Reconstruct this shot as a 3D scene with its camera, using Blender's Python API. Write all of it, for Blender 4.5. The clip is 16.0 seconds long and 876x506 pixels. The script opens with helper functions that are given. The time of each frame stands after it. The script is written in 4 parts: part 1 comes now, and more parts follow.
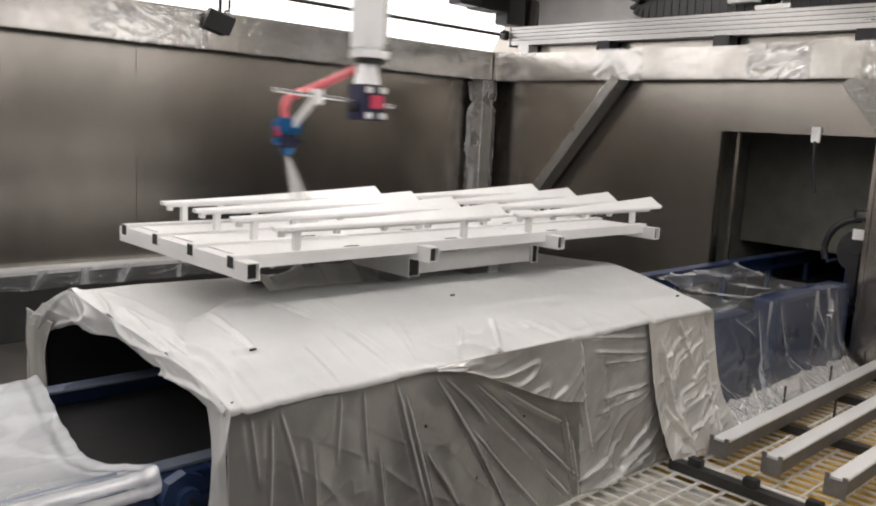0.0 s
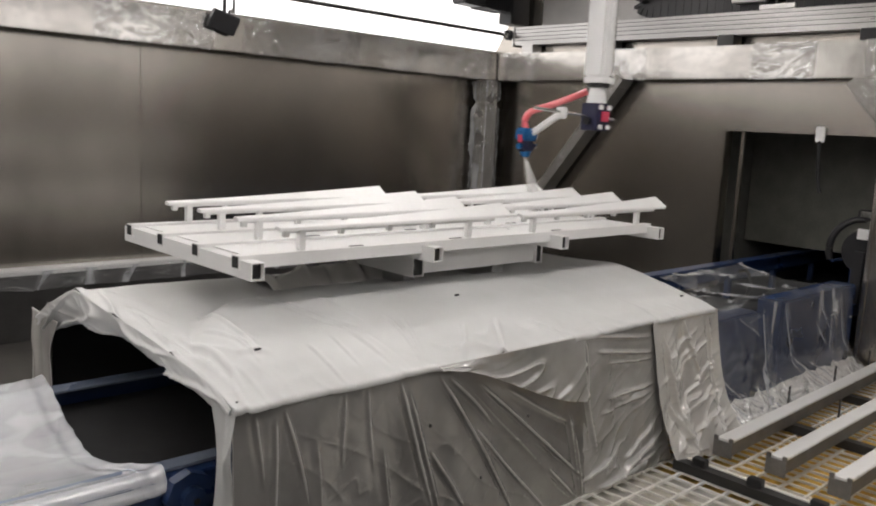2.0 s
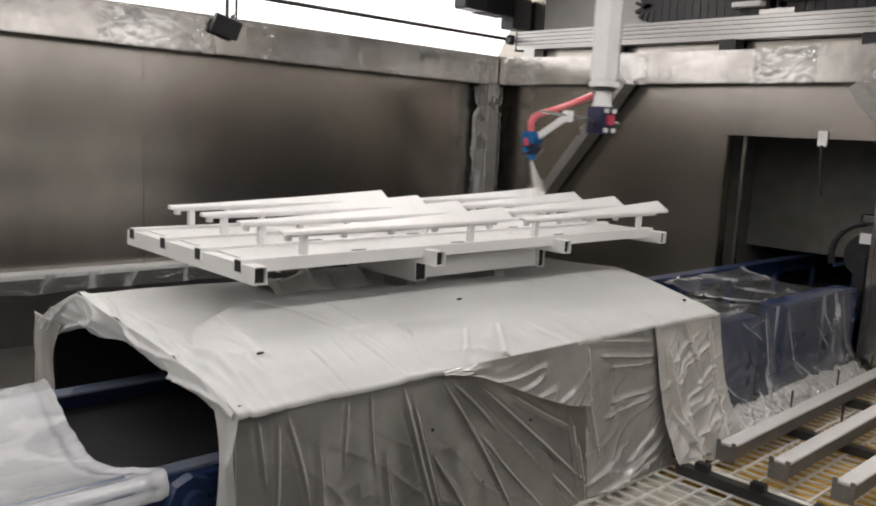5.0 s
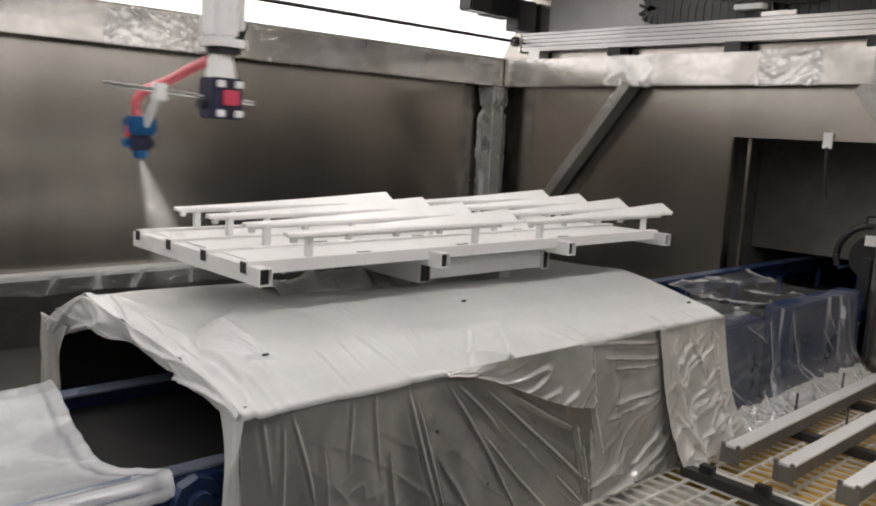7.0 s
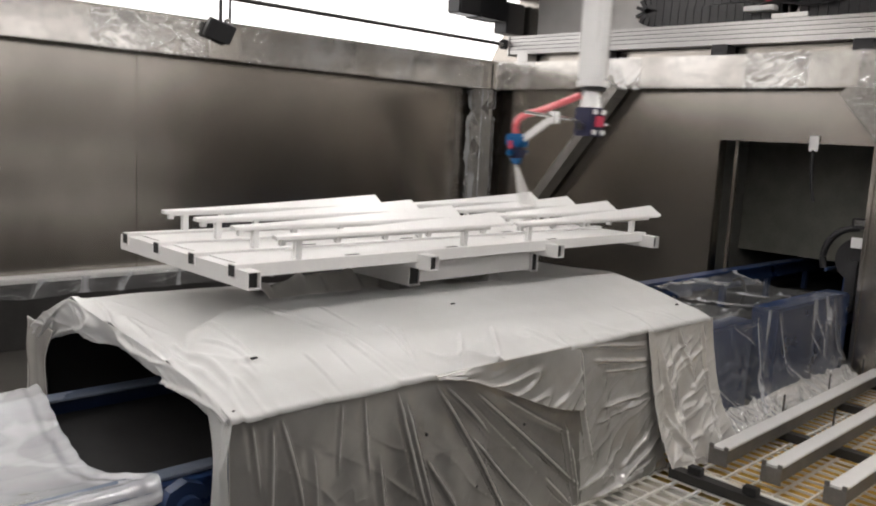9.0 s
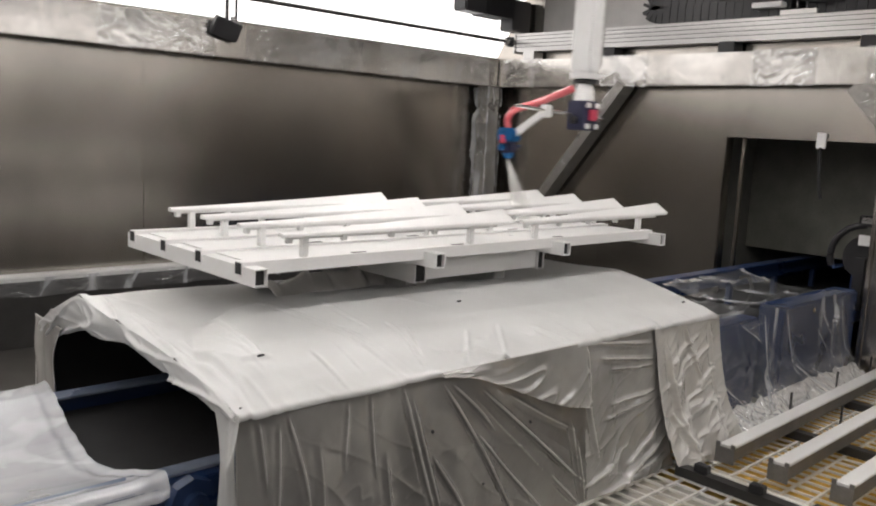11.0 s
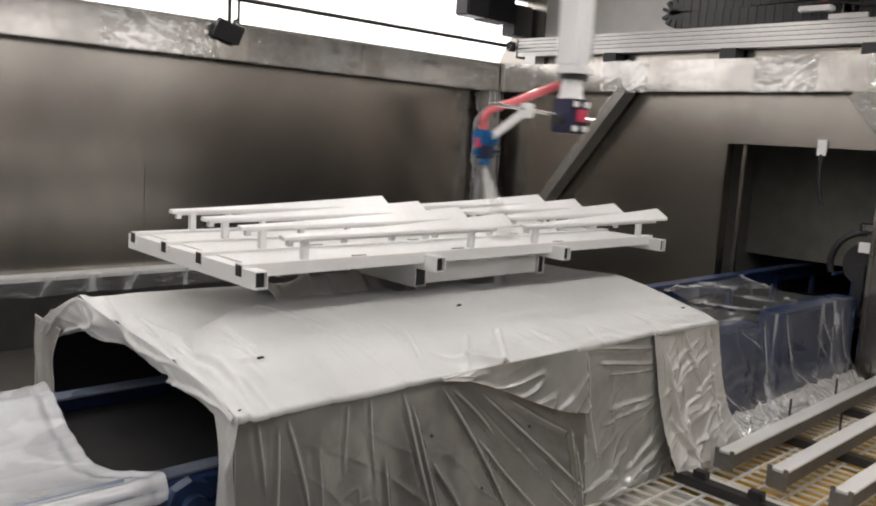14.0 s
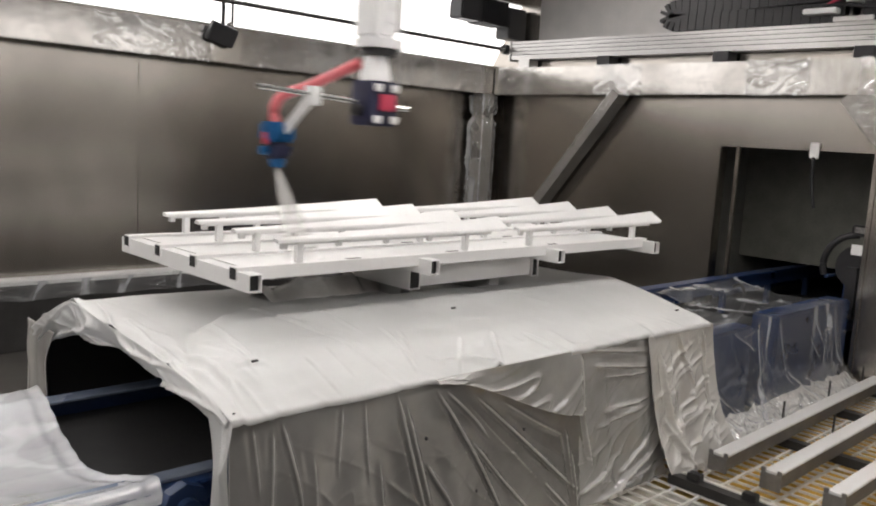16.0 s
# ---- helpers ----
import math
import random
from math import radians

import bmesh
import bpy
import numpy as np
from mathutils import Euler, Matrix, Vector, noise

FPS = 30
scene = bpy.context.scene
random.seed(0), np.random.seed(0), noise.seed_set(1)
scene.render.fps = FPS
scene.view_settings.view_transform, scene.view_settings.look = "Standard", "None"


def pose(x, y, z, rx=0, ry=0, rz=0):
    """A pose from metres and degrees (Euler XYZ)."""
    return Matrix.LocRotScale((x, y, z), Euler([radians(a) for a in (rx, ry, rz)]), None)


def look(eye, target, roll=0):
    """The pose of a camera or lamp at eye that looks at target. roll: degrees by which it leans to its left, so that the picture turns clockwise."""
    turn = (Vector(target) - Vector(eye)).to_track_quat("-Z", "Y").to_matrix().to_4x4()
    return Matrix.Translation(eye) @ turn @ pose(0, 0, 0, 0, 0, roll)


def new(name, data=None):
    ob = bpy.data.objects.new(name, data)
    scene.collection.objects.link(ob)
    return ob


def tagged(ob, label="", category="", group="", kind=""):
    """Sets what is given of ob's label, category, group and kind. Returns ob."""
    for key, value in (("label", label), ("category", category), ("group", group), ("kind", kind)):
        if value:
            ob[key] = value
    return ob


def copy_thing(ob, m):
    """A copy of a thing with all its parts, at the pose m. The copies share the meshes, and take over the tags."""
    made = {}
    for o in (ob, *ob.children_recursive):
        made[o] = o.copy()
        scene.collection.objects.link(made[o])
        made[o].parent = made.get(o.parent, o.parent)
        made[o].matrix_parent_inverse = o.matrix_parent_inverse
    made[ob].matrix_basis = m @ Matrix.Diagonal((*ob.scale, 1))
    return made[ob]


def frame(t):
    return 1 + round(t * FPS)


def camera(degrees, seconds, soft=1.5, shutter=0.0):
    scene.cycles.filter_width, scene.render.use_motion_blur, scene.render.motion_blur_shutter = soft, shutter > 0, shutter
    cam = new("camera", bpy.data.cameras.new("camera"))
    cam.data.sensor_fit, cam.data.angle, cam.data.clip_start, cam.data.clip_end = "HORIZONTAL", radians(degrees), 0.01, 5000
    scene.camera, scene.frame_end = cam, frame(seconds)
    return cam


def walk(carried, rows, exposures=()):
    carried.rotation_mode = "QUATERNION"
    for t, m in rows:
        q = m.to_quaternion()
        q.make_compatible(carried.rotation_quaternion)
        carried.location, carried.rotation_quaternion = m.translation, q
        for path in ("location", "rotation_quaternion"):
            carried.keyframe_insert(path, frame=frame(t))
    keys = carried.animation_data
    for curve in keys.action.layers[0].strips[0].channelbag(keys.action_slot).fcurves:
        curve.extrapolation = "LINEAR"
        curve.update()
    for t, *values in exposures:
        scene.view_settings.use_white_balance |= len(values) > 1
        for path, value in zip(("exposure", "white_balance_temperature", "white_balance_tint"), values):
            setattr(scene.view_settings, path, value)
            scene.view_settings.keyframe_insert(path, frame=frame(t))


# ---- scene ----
cam = camera(56.34, 16.0, soft=2.0, shutter=0.5)


def aim(x, y, z, yaw, down, roll):
    a, b = radians(yaw), radians(down)
    eye = Vector((x, y, z))
    return look(eye, eye + Vector((math.cos(b) * math.cos(a), math.cos(b) * math.sin(a), -math.sin(b))), roll)


# seconds, eye, heading, downward tilt, lean: a hand-held camera that hardly moves
HELD = [
    (0, 0.013, 0.002, 1.645, 46.33, 8.77, 2.95),
    (0.5, 0.012, 0.004, 1.644, 46.26, 8.65, 3.12),
    (1, 0.010, 0.003, 1.642, 46.33, 8.51, 3.14),
    (1.5, 0.009, 0.004, 1.644, 46.44, 8.61, 2.99),
    (2, 0.009, 0.001, 1.646, 46.59, 8.80, 2.92),
    (2.5, 0.008, 0.005, 1.645, 46.48, 8.74, 3.05),
    (3, 0.005, -0.001, 1.645, 46.47, 8.55, 3.18),
    (3.5, 0.006, -0.001, 1.646, 46.54, 8.50, 3.16),
    (4, 0.006, 0.001, 1.644, 46.67, 8.57, 2.96),
    (6.5, 0.003, 0.003, 1.646, 46.81, 8.37, 2.88),
    (7, 0.000, -0.001, 1.648, 47.03, 8.42, 2.95),
    (7.5, 0.001, -0.004, 1.649, 46.89, 8.26, 3.26),
    (8, -0.001, -0.003, 1.647, 46.64, 8.06, 3.36),
    (8.5, 0.001, -0.001, 1.645, 46.31, 8.03, 3.28),
    (9, -0.000, -0.000, 1.650, 46.25, 8.22, 2.98),
    (11.5, -0.002, -0.001, 1.648, 46.76, 8.44, 3.00),
    (12, -0.002, 0.000, 1.647, 46.76, 8.51, 3.19),
    (12.5, -0.003, -0.001, 1.648, 46.75, 8.42, 3.29),
    (13, -0.004, -0.006, 1.647, 46.82, 8.25, 3.32),
    (13.5, -0.004, -0.003, 1.649, 46.84, 8.13, 3.35),
    (14, -0.004, -0.002, 1.648, 46.69, 8.11, 3.34),
    (14.5, -0.005, -0.003, 1.649, 46.45, 8.19, 3.39),
    (15, -0.004, -0.000, 1.647, 46.25, 8.04, 3.60),
    (15.5, -0.006, -0.003, 1.649, 46.23, 7.88, 3.64),
    (16, -0.006, -0.001, 1.649, 46.27, 7.90, 3.35),
]
# the camera's own brightness control hunts a little
STOPS = [(0, 0.34), (0.5, 0.36), (1, 0.05), (1.5, 0.05), (2, 0.12), (2.5, 0.22), (3, 0.22), (3.5, 0.27), (4, 0.07), (6.5, 0.27), (7, 0.12), (7.5, 0.07), (8, 0.10), (8.5, 0.22), (9, 0.22), (11.5, 0.25), (12, 0.25), (12.5, 0.27), (13, 0.29), (13.5, 0.12), (14, 0.20), (14.5, 0.27), (15, 0.29), (15.5, 0.29), (16, 0.32)]
walk(cam, [(r[0], aim(*r[1:])) for r in HELD], STOPS)

# ---- light ----
world = bpy.data.worlds.new("world")
world.use_nodes = True
scene.world = world
world.node_tree.nodes["Background"].inputs[0].default_value = (0.02, 0.02, 0.02, 1)
world.node_tree.nodes["Background"].inputs[1].default_value = 0.3

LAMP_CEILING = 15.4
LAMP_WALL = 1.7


# ---- materials ----
def ridges(nt, tc, size, turn, pull):
    """Sharp crossing creases, drawn out in one direction."""
    sp = nt.nodes.new("ShaderNodeMapping")
    sp.inputs["Rotation"].default_value = (0, radians(turn), 0)
    sp.inputs["Scale"].default_value = (1, 1, 1 / pull)
    nt.links.new(tc.outputs["Object"], sp.inputs[0])
    n = nt.nodes.new("ShaderNodeTexNoise")
    n.noise_type = "RIDGED_MULTIFRACTAL"
    n.inputs["Scale"].default_value = size
    n.inputs["Detail"].default_value = 2.5
    n.inputs["Roughness"].default_value = 0.35
    n.inputs["Distortion"].default_value = 0.25
    n.inputs["Offset"].default_value = 0.95
    n.inputs["Gain"].default_value = 1.6
    nt.links.new(sp.outputs[0], n.inputs["Vector"])
    return n


def mat(name, base, rough=0.5, metal=0.0, vary=0.15, scale=6.0, bump=0.0, bump_scale=60.0, stretch=None,
        tint=None, tint_scale=2.0, tint_amount=0.0, coat=0.0, rough_vary=0.1, ridge_glint=None, wrinkle=0.0, wrinkle_scale=2.0, wrinkle_sets=((1.0, 20, 3.0), (2.3, -35, 2.5)), emit=None, strength=0.0):
    """A surface: base colour with two scales of variation, a second colour in patches, roughness variation and fine relief."""
    m = bpy.data.materials.new(name)
    m.use_nodes = True
    nt = m.node_tree
    b = nt.nodes["Principled BSDF"]
    tc = nt.nodes.new("ShaderNodeTexCoord")
    mp = nt.nodes.new("ShaderNodeMapping")
    nt.links.new(tc.outputs["Object"], mp.inputs[0])
    if stretch:
        mp.inputs["Scale"].default_value = stretch

    def noise_tex(s, detail=4.0, src=None):
        n = nt.nodes.new("ShaderNodeTexNoise")
        n.inputs["Scale"].default_value = s
        n.inputs["Detail"].default_value = detail
        nt.links.new((src or mp).outputs[0] if src is None else src.outputs["Object"], n.inputs["Vector"])
        return n

    big, fine = noise_tex(scale), noise_tex(scale * 9)
    mixed = nt.nodes.new("ShaderNodeMath")
    mixed.operation = "MULTIPLY_ADD"
    nt.links.new(fine.outputs["Fac"], mixed.inputs[0])
    mixed.inputs[1].default_value = 0.4
    nt.links.new(big.outputs["Fac"], mixed.inputs[2])
    ramp = nt.nodes.new("ShaderNodeMapRange")
    ramp.inputs["From Min"].default_value, ramp.inputs["From Max"].default_value = 0.3, 1.1
    ramp.inputs["To Min"].default_value, ramp.inputs["To Max"].default_value = 1 - vary, 1 + vary
    nt.links.new(mixed.outputs[0], ramp.inputs["Value"])
    col = nt.nodes.new("ShaderNodeVectorMath")
    col.operation = "SCALE"
    col.inputs[0].default_value = base
    nt.links.new(ramp.outputs[0], col.inputs["Scale"])
    out = col.outputs[0]
    if tint:
        patch = noise_tex(tint_scale, 5.0, tc)
        pr = nt.nodes.new("ShaderNodeMapRange")
        pr.interpolation_type = "SMOOTHSTEP"
        pr.inputs["From Min"].default_value, pr.inputs["From Max"].default_value = 0.28, 0.78
        pr.inputs["To Max"].default_value = tint_amount
        nt.links.new(patch.outputs["Fac"], pr.inputs["Value"])
        mix = nt.nodes.new("ShaderNodeMix")
        mix.data_type = "RGBA"
        nt.links.new(pr.outputs[0], mix.inputs["Factor"])
        nt.links.new(out, mix.inputs["A"])
        mix.inputs["B"].default_value = (*tint, 1)
        out = mix.outputs["Result"]
    if ridge_glint:
        # paler colour on the crease ridges, painted in for their specular lines
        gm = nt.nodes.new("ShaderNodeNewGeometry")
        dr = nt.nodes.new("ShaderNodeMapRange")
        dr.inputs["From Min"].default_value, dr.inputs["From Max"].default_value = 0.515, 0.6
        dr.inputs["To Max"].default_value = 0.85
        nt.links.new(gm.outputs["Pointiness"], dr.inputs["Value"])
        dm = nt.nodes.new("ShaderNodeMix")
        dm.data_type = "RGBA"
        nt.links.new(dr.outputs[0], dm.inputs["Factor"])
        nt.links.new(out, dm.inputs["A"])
        dm.inputs["B"].default_value = (*ridge_glint, 1)
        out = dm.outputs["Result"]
    nt.links.new(out, b.inputs["Base Color"])
    b.inputs["Metallic"].default_value = metal
    rr = nt.nodes.new("ShaderNodeMapRange")
    rr.inputs["To Min"].default_value, rr.inputs["To Max"].default_value = max(0.03, rough - rough_vary), rough + rough_vary
    nt.links.new(big.outputs["Fac"], rr.inputs["Value"])
    nt.links.new(rr.outputs[0], b.inputs["Roughness"])
    if coat:
        b.inputs["Coat Weight"].default_value = coat
        b.inputs["Coat Roughness"].default_value = 0.07
        b.inputs["Coat IOR"].default_value = 1.8
        b.inputs["Specular IOR Level"].default_value = 0.8
    if bump:
        bt = noise_tex(bump_scale, 6.0)
        bp = nt.nodes.new("ShaderNodeBump")
        bp.inputs["Strength"].default_value = bump
        bp.inputs["Distance"].default_value = 0.02
        nt.links.new(bt.outputs["Fac"], bp.inputs["Height"])
        nt.links.new(bp.outputs[0], b.inputs["Normal"])
        last = bp
        for k, (size, turn, pull) in enumerate(wrinkle_sets if wrinkle else ()):
            rn = ridges(nt, tc, wrinkle_scale * size, turn, pull)
            b2 = nt.nodes.new("ShaderNodeBump")
            b2.inputs["Strength"].default_value = wrinkle
            b2.inputs["Distance"].default_value = 0.012 / size
            nt.links.new(rn.outputs["Fac"], b2.inputs["Height"])
            nt.links.new(last.outputs[0], b2.inputs["Normal"])
            last = b2
        nt.links.new(last.outputs[0], b.inputs["Normal"])
    if emit:
        b.inputs["Emission Color"].default_value = (*emit, 1)
        b.inputs["Emission Strength"].default_value = strength
    return m


def clear_film(name, see, white, rough, bump, bump_scale, wrinkle, wrinkle_scale, milky):
    """Thin clear plastic: part of the light goes straight through, the rest meets a glossy, slightly milky skin."""
    m = mat(name, white, rough, bump=bump, bump_scale=bump_scale, vary=0.1, scale=3, wrinkle=wrinkle, wrinkle_scale=wrinkle_scale)
    nt = m.node_tree
    tr = nt.nodes.new("ShaderNodeBsdfTransparent")
    mx = nt.nodes.new("ShaderNodeMixShader")
    tc = nt.nodes.new("ShaderNodeTexCoord")
    n = nt.nodes.new("ShaderNodeTexNoise")
    n.inputs["Scale"].default_value = 2.2
    n.inputs["Detail"].default_value = 3.0
    nt.links.new(tc.outputs["Object"], n.inputs["Vector"])
    r = nt.nodes.new("ShaderNodeMapRange")
    r.inputs["From Min"].default_value, r.inputs["From Max"].default_value = 0.3, 0.75
    r.inputs["To Min"].default_value, r.inputs["To Max"].default_value = 1 - see, min(1, 1.04 - see if see > 0.8 else 1.3 - see)
    nt.links.new(n.outputs["Fac"], r.inputs["Value"])
    # raised ridges are whitened too, as painted glints
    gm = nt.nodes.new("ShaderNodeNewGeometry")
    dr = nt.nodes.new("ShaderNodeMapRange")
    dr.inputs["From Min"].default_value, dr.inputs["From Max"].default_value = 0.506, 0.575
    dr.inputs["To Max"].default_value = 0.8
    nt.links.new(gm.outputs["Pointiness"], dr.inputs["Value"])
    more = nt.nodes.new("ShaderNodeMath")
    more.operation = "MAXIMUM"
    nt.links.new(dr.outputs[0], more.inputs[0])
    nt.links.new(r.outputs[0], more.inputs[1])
    # white along the sharpest creases, for milky film and its specular streaks
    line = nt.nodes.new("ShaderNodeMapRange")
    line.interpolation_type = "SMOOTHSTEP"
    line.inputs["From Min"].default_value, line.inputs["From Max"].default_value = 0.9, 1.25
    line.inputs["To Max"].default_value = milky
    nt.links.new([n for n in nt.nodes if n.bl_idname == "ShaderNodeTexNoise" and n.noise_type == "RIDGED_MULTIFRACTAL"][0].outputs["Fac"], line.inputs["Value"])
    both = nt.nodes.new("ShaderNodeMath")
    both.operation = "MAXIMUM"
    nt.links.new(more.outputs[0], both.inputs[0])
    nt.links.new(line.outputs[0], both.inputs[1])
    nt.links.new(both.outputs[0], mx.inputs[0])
    gl = nt.nodes.new("ShaderNodeBsdfGlossy")
    gl.inputs["Roughness"].default_value = rough
    skin = nt.nodes.new("ShaderNodeMixShader")
    bump_node = [n for n in nt.nodes if n.bl_idname == "ShaderNodeBump"][-1]
    nt.links.new(bump_node.outputs[0], gl.inputs["Normal"])
    skin.inputs[0].default_value = 0.15
    nt.links.new(tr.outputs[0], skin.inputs[1])
    nt.links.new(gl.outputs[0], skin.inputs[2])
    nt.links.new(skin.outputs[0], mx.inputs[1])
    nt.links.new(nt.nodes["Principled BSDF"].outputs[0], mx.inputs[2])
    nt.links.new(mx.outputs[0], nt.nodes["Material Output"].inputs["Surface"])
    return m


def mist(name):
    """Paint mist: thin white droplets, dense at the nozzle and thinning out along the jet."""
    m = bpy.data.materials.new(name)
    m.use_nodes = True
    nt = m.node_tree
    b = nt.nodes["Principled BSDF"]
    b.inputs["Base Color"].default_value = (0.85, 0.84, 0.82, 1)
    b.inputs["Roughness"].default_value = 1.0
    tr = nt.nodes.new("ShaderNodeBsdfTransparent")
    mx = nt.nodes.new("ShaderNodeMixShader")
    tc = nt.nodes.new("ShaderNodeTexCoord")
    sep = nt.nodes.new("ShaderNodeSeparateXYZ")
    nt.links.new(tc.outputs["Object"], sep.inputs[0])
    r = nt.nodes.new("ShaderNodeMapRange")
    r.inputs["From Min"].default_value, r.inputs["From Max"].default_value = -0.62, 0.0
    r.inputs["To Min"].default_value, r.inputs["To Max"].default_value = 0.0, 0.42
    nt.links.new(sep.outputs["Z"], r.inputs["Value"])
    n = nt.nodes.new("ShaderNodeTexNoise")
    n.inputs["Scale"].default_value = 9.0
    n.inputs["Detail"].default_value = 5.0
    nt.links.new(tc.outputs["Object"], n.inputs["Vector"])
    mul = nt.nodes.new("ShaderNodeMath")
    mul.operation = "MULTIPLY"
    nt.links.new(r.outputs[0], mul.inputs[0])
    nt.links.new(n.outputs["Fac"], mul.inputs[1])
    nt.links.new(mul.outputs[0], mx.inputs[0])
    nt.links.new(tr.outputs[0], mx.inputs[1])
    nt.links.new(b.outputs[0], mx.inputs[2])
    nt.links.new(mx.outputs[0], nt.nodes["Material Output"].inputs["Surface"])
    return m


STEEL = mat("brushed_steel", (0.425, 0.396, 0.361), 0.24, 1.0, vary=0.32, scale=0.9,
            stretch=(1, 1, 0.35), rough_vary=0.05, bump=0.012, bump_scale=2.0)
BRACE_STEEL = mat("dusted_steel", (0.38, 0.365, 0.342), 0.3, 0.65, vary=0.45, scale=4, bump=0.08, bump_scale=12,
                  tint=(0.2, 0.19, 0.175), tint_scale=4, tint_amount=0.7, rough_vary=0.12)
BEAM_STEEL = mat("wrapped_steel", (0.56, 0.54, 0.515), 0.17, 1.0, vary=0.5, scale=2.2, bump=0.1, bump_scale=5,
                 tint=(0.25, 0.235, 0.215), tint_scale=2.2, tint_amount=0.75, rough_vary=0.12, wrinkle=0.03, wrinkle_scale=2.0)
WHITE_PANEL = mat("white_panel", (0.8, 0.8, 0.79), 0.5, vary=0.05)
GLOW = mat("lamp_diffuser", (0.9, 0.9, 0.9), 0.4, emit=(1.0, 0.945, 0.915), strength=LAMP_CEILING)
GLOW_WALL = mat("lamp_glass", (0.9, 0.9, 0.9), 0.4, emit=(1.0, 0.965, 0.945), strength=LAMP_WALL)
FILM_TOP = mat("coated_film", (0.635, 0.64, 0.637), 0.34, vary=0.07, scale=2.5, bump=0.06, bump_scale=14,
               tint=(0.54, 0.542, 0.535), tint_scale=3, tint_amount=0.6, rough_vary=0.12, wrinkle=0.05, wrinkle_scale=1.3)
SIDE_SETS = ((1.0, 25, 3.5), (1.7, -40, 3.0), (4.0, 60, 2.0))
# darker base than the top: thinner coat, plus upright-side shade kept in the colour
FILM_SIDE = mat("draped_film_shaded", (0.15, 0.147, 0.139), 0.15, vary=0.25, scale=2.4, bump=0.04, bump_scale=6,
                tint=(0.325, 0.316, 0.305), tint_scale=1.8, tint_amount=0.75, coat=1.0, ridge_glint=(0.85, 0.83, 0.8), rough_vary=0.1,
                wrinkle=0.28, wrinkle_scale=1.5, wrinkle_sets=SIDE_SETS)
FILM_MID = mat("mid_grey_film", (0.285, 0.28, 0.268), 0.15, vary=0.25, scale=2.4, bump=0.05, bump_scale=7,
               tint=(0.545, 0.537, 0.525), tint_scale=2.2, tint_amount=0.75, coat=1.0, ridge_glint=(0.85, 0.83, 0.8), rough_vary=0.1,
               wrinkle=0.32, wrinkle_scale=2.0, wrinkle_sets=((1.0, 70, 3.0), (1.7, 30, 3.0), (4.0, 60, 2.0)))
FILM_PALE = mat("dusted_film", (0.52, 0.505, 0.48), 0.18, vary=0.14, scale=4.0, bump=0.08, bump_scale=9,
                tint=(0.78, 0.77, 0.74), tint_scale=3, tint_amount=0.7, coat=0.9, ridge_glint=(0.88, 0.87, 0.85), rough_vary=0.1,
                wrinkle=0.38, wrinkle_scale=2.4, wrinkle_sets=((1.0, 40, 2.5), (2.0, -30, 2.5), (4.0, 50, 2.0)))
FILM_DUST = mat("dust_covered_film", (0.76, 0.75, 0.73), 0.35, vary=0.15, scale=5.0, bump=0.1, bump_scale=12,
                tint=(0.6, 0.585, 0.56), tint_scale=5, tint_amount=0.5, coat=0.4, wrinkle=0.3, wrinkle_scale=3.0)
FILM_CLEAR = clear_film("clear_film", 0.94, (0.8, 0.82, 0.85), 0.09, 0.03, 5, 0.4, 2.2, 0.5)
FILM_WRAP = clear_film("tight_clear_film", 0.985, (0.75, 0.75, 0.76), 0.08, 0.03, 5, 0.4, 2.6, 0.2)
FILM_MILK = clear_film("milky_film", 0.62, (0.74, 0.76, 0.8), 0.18, 0.05, 6, 0.08, 1.4, 0.7)
WHITE = mat("white_lacquer", (0.78, 0.778, 0.772), 0.32, vary=0.04, scale=8, bump=0.05, bump_scale=50)
# near-black that stands in for shade inside openings, slots and grooves
DARK = mat("inside_shade", (0.02, 0.02, 0.02), 0.7)
BLUE = mat("blue_paint", (0.011, 0.033, 0.11), 0.3, vary=0.25, scale=4, tint=(0.05, 0.068, 0.115), tint_scale=2.4, tint_amount=0.5)
BELT = mat("black_belt", (0.012, 0.012, 0.013), 0.75, vary=0.3)
ALU = mat("aluminium", (0.5, 0.49, 0.48), 0.32, 1.0, vary=0.06, stretch=(1, 0.2, 1))
CHROME = mat("chrome", (0.85, 0.85, 0.85), 0.12, 1.0, vary=0.05)
BLACK = mat("black_plastic", (0.018, 0.018, 0.02), 0.45, vary=0.25)
NAVY = mat("navy_plastic", (0.02, 0.022, 0.06), 0.4, vary=0.2)
RED = mat("red_plastic", (0.58, 0.045, 0.10), 0.3, vary=0.12, coat=0.4)
GUNBLUE = mat("blue_anodised", (0.015, 0.13, 0.33), 0.3, 0.3, vary=0.2, scale=20)
GREY = mat("grey_paint", (0.42, 0.42, 0.42), 0.5, vary=0.1)
RACK_GREY = mat("weathered_steel", (0.2, 0.195, 0.19), 0.5, 0.3, vary=0.35, scale=9)
DUCT = mat("duct_paint", (0.4, 0.39, 0.38), 0.5, vary=0.12)
HOUSING = mat("white_housing", (0.82, 0.82, 0.82), 0.35, vary=0.06)
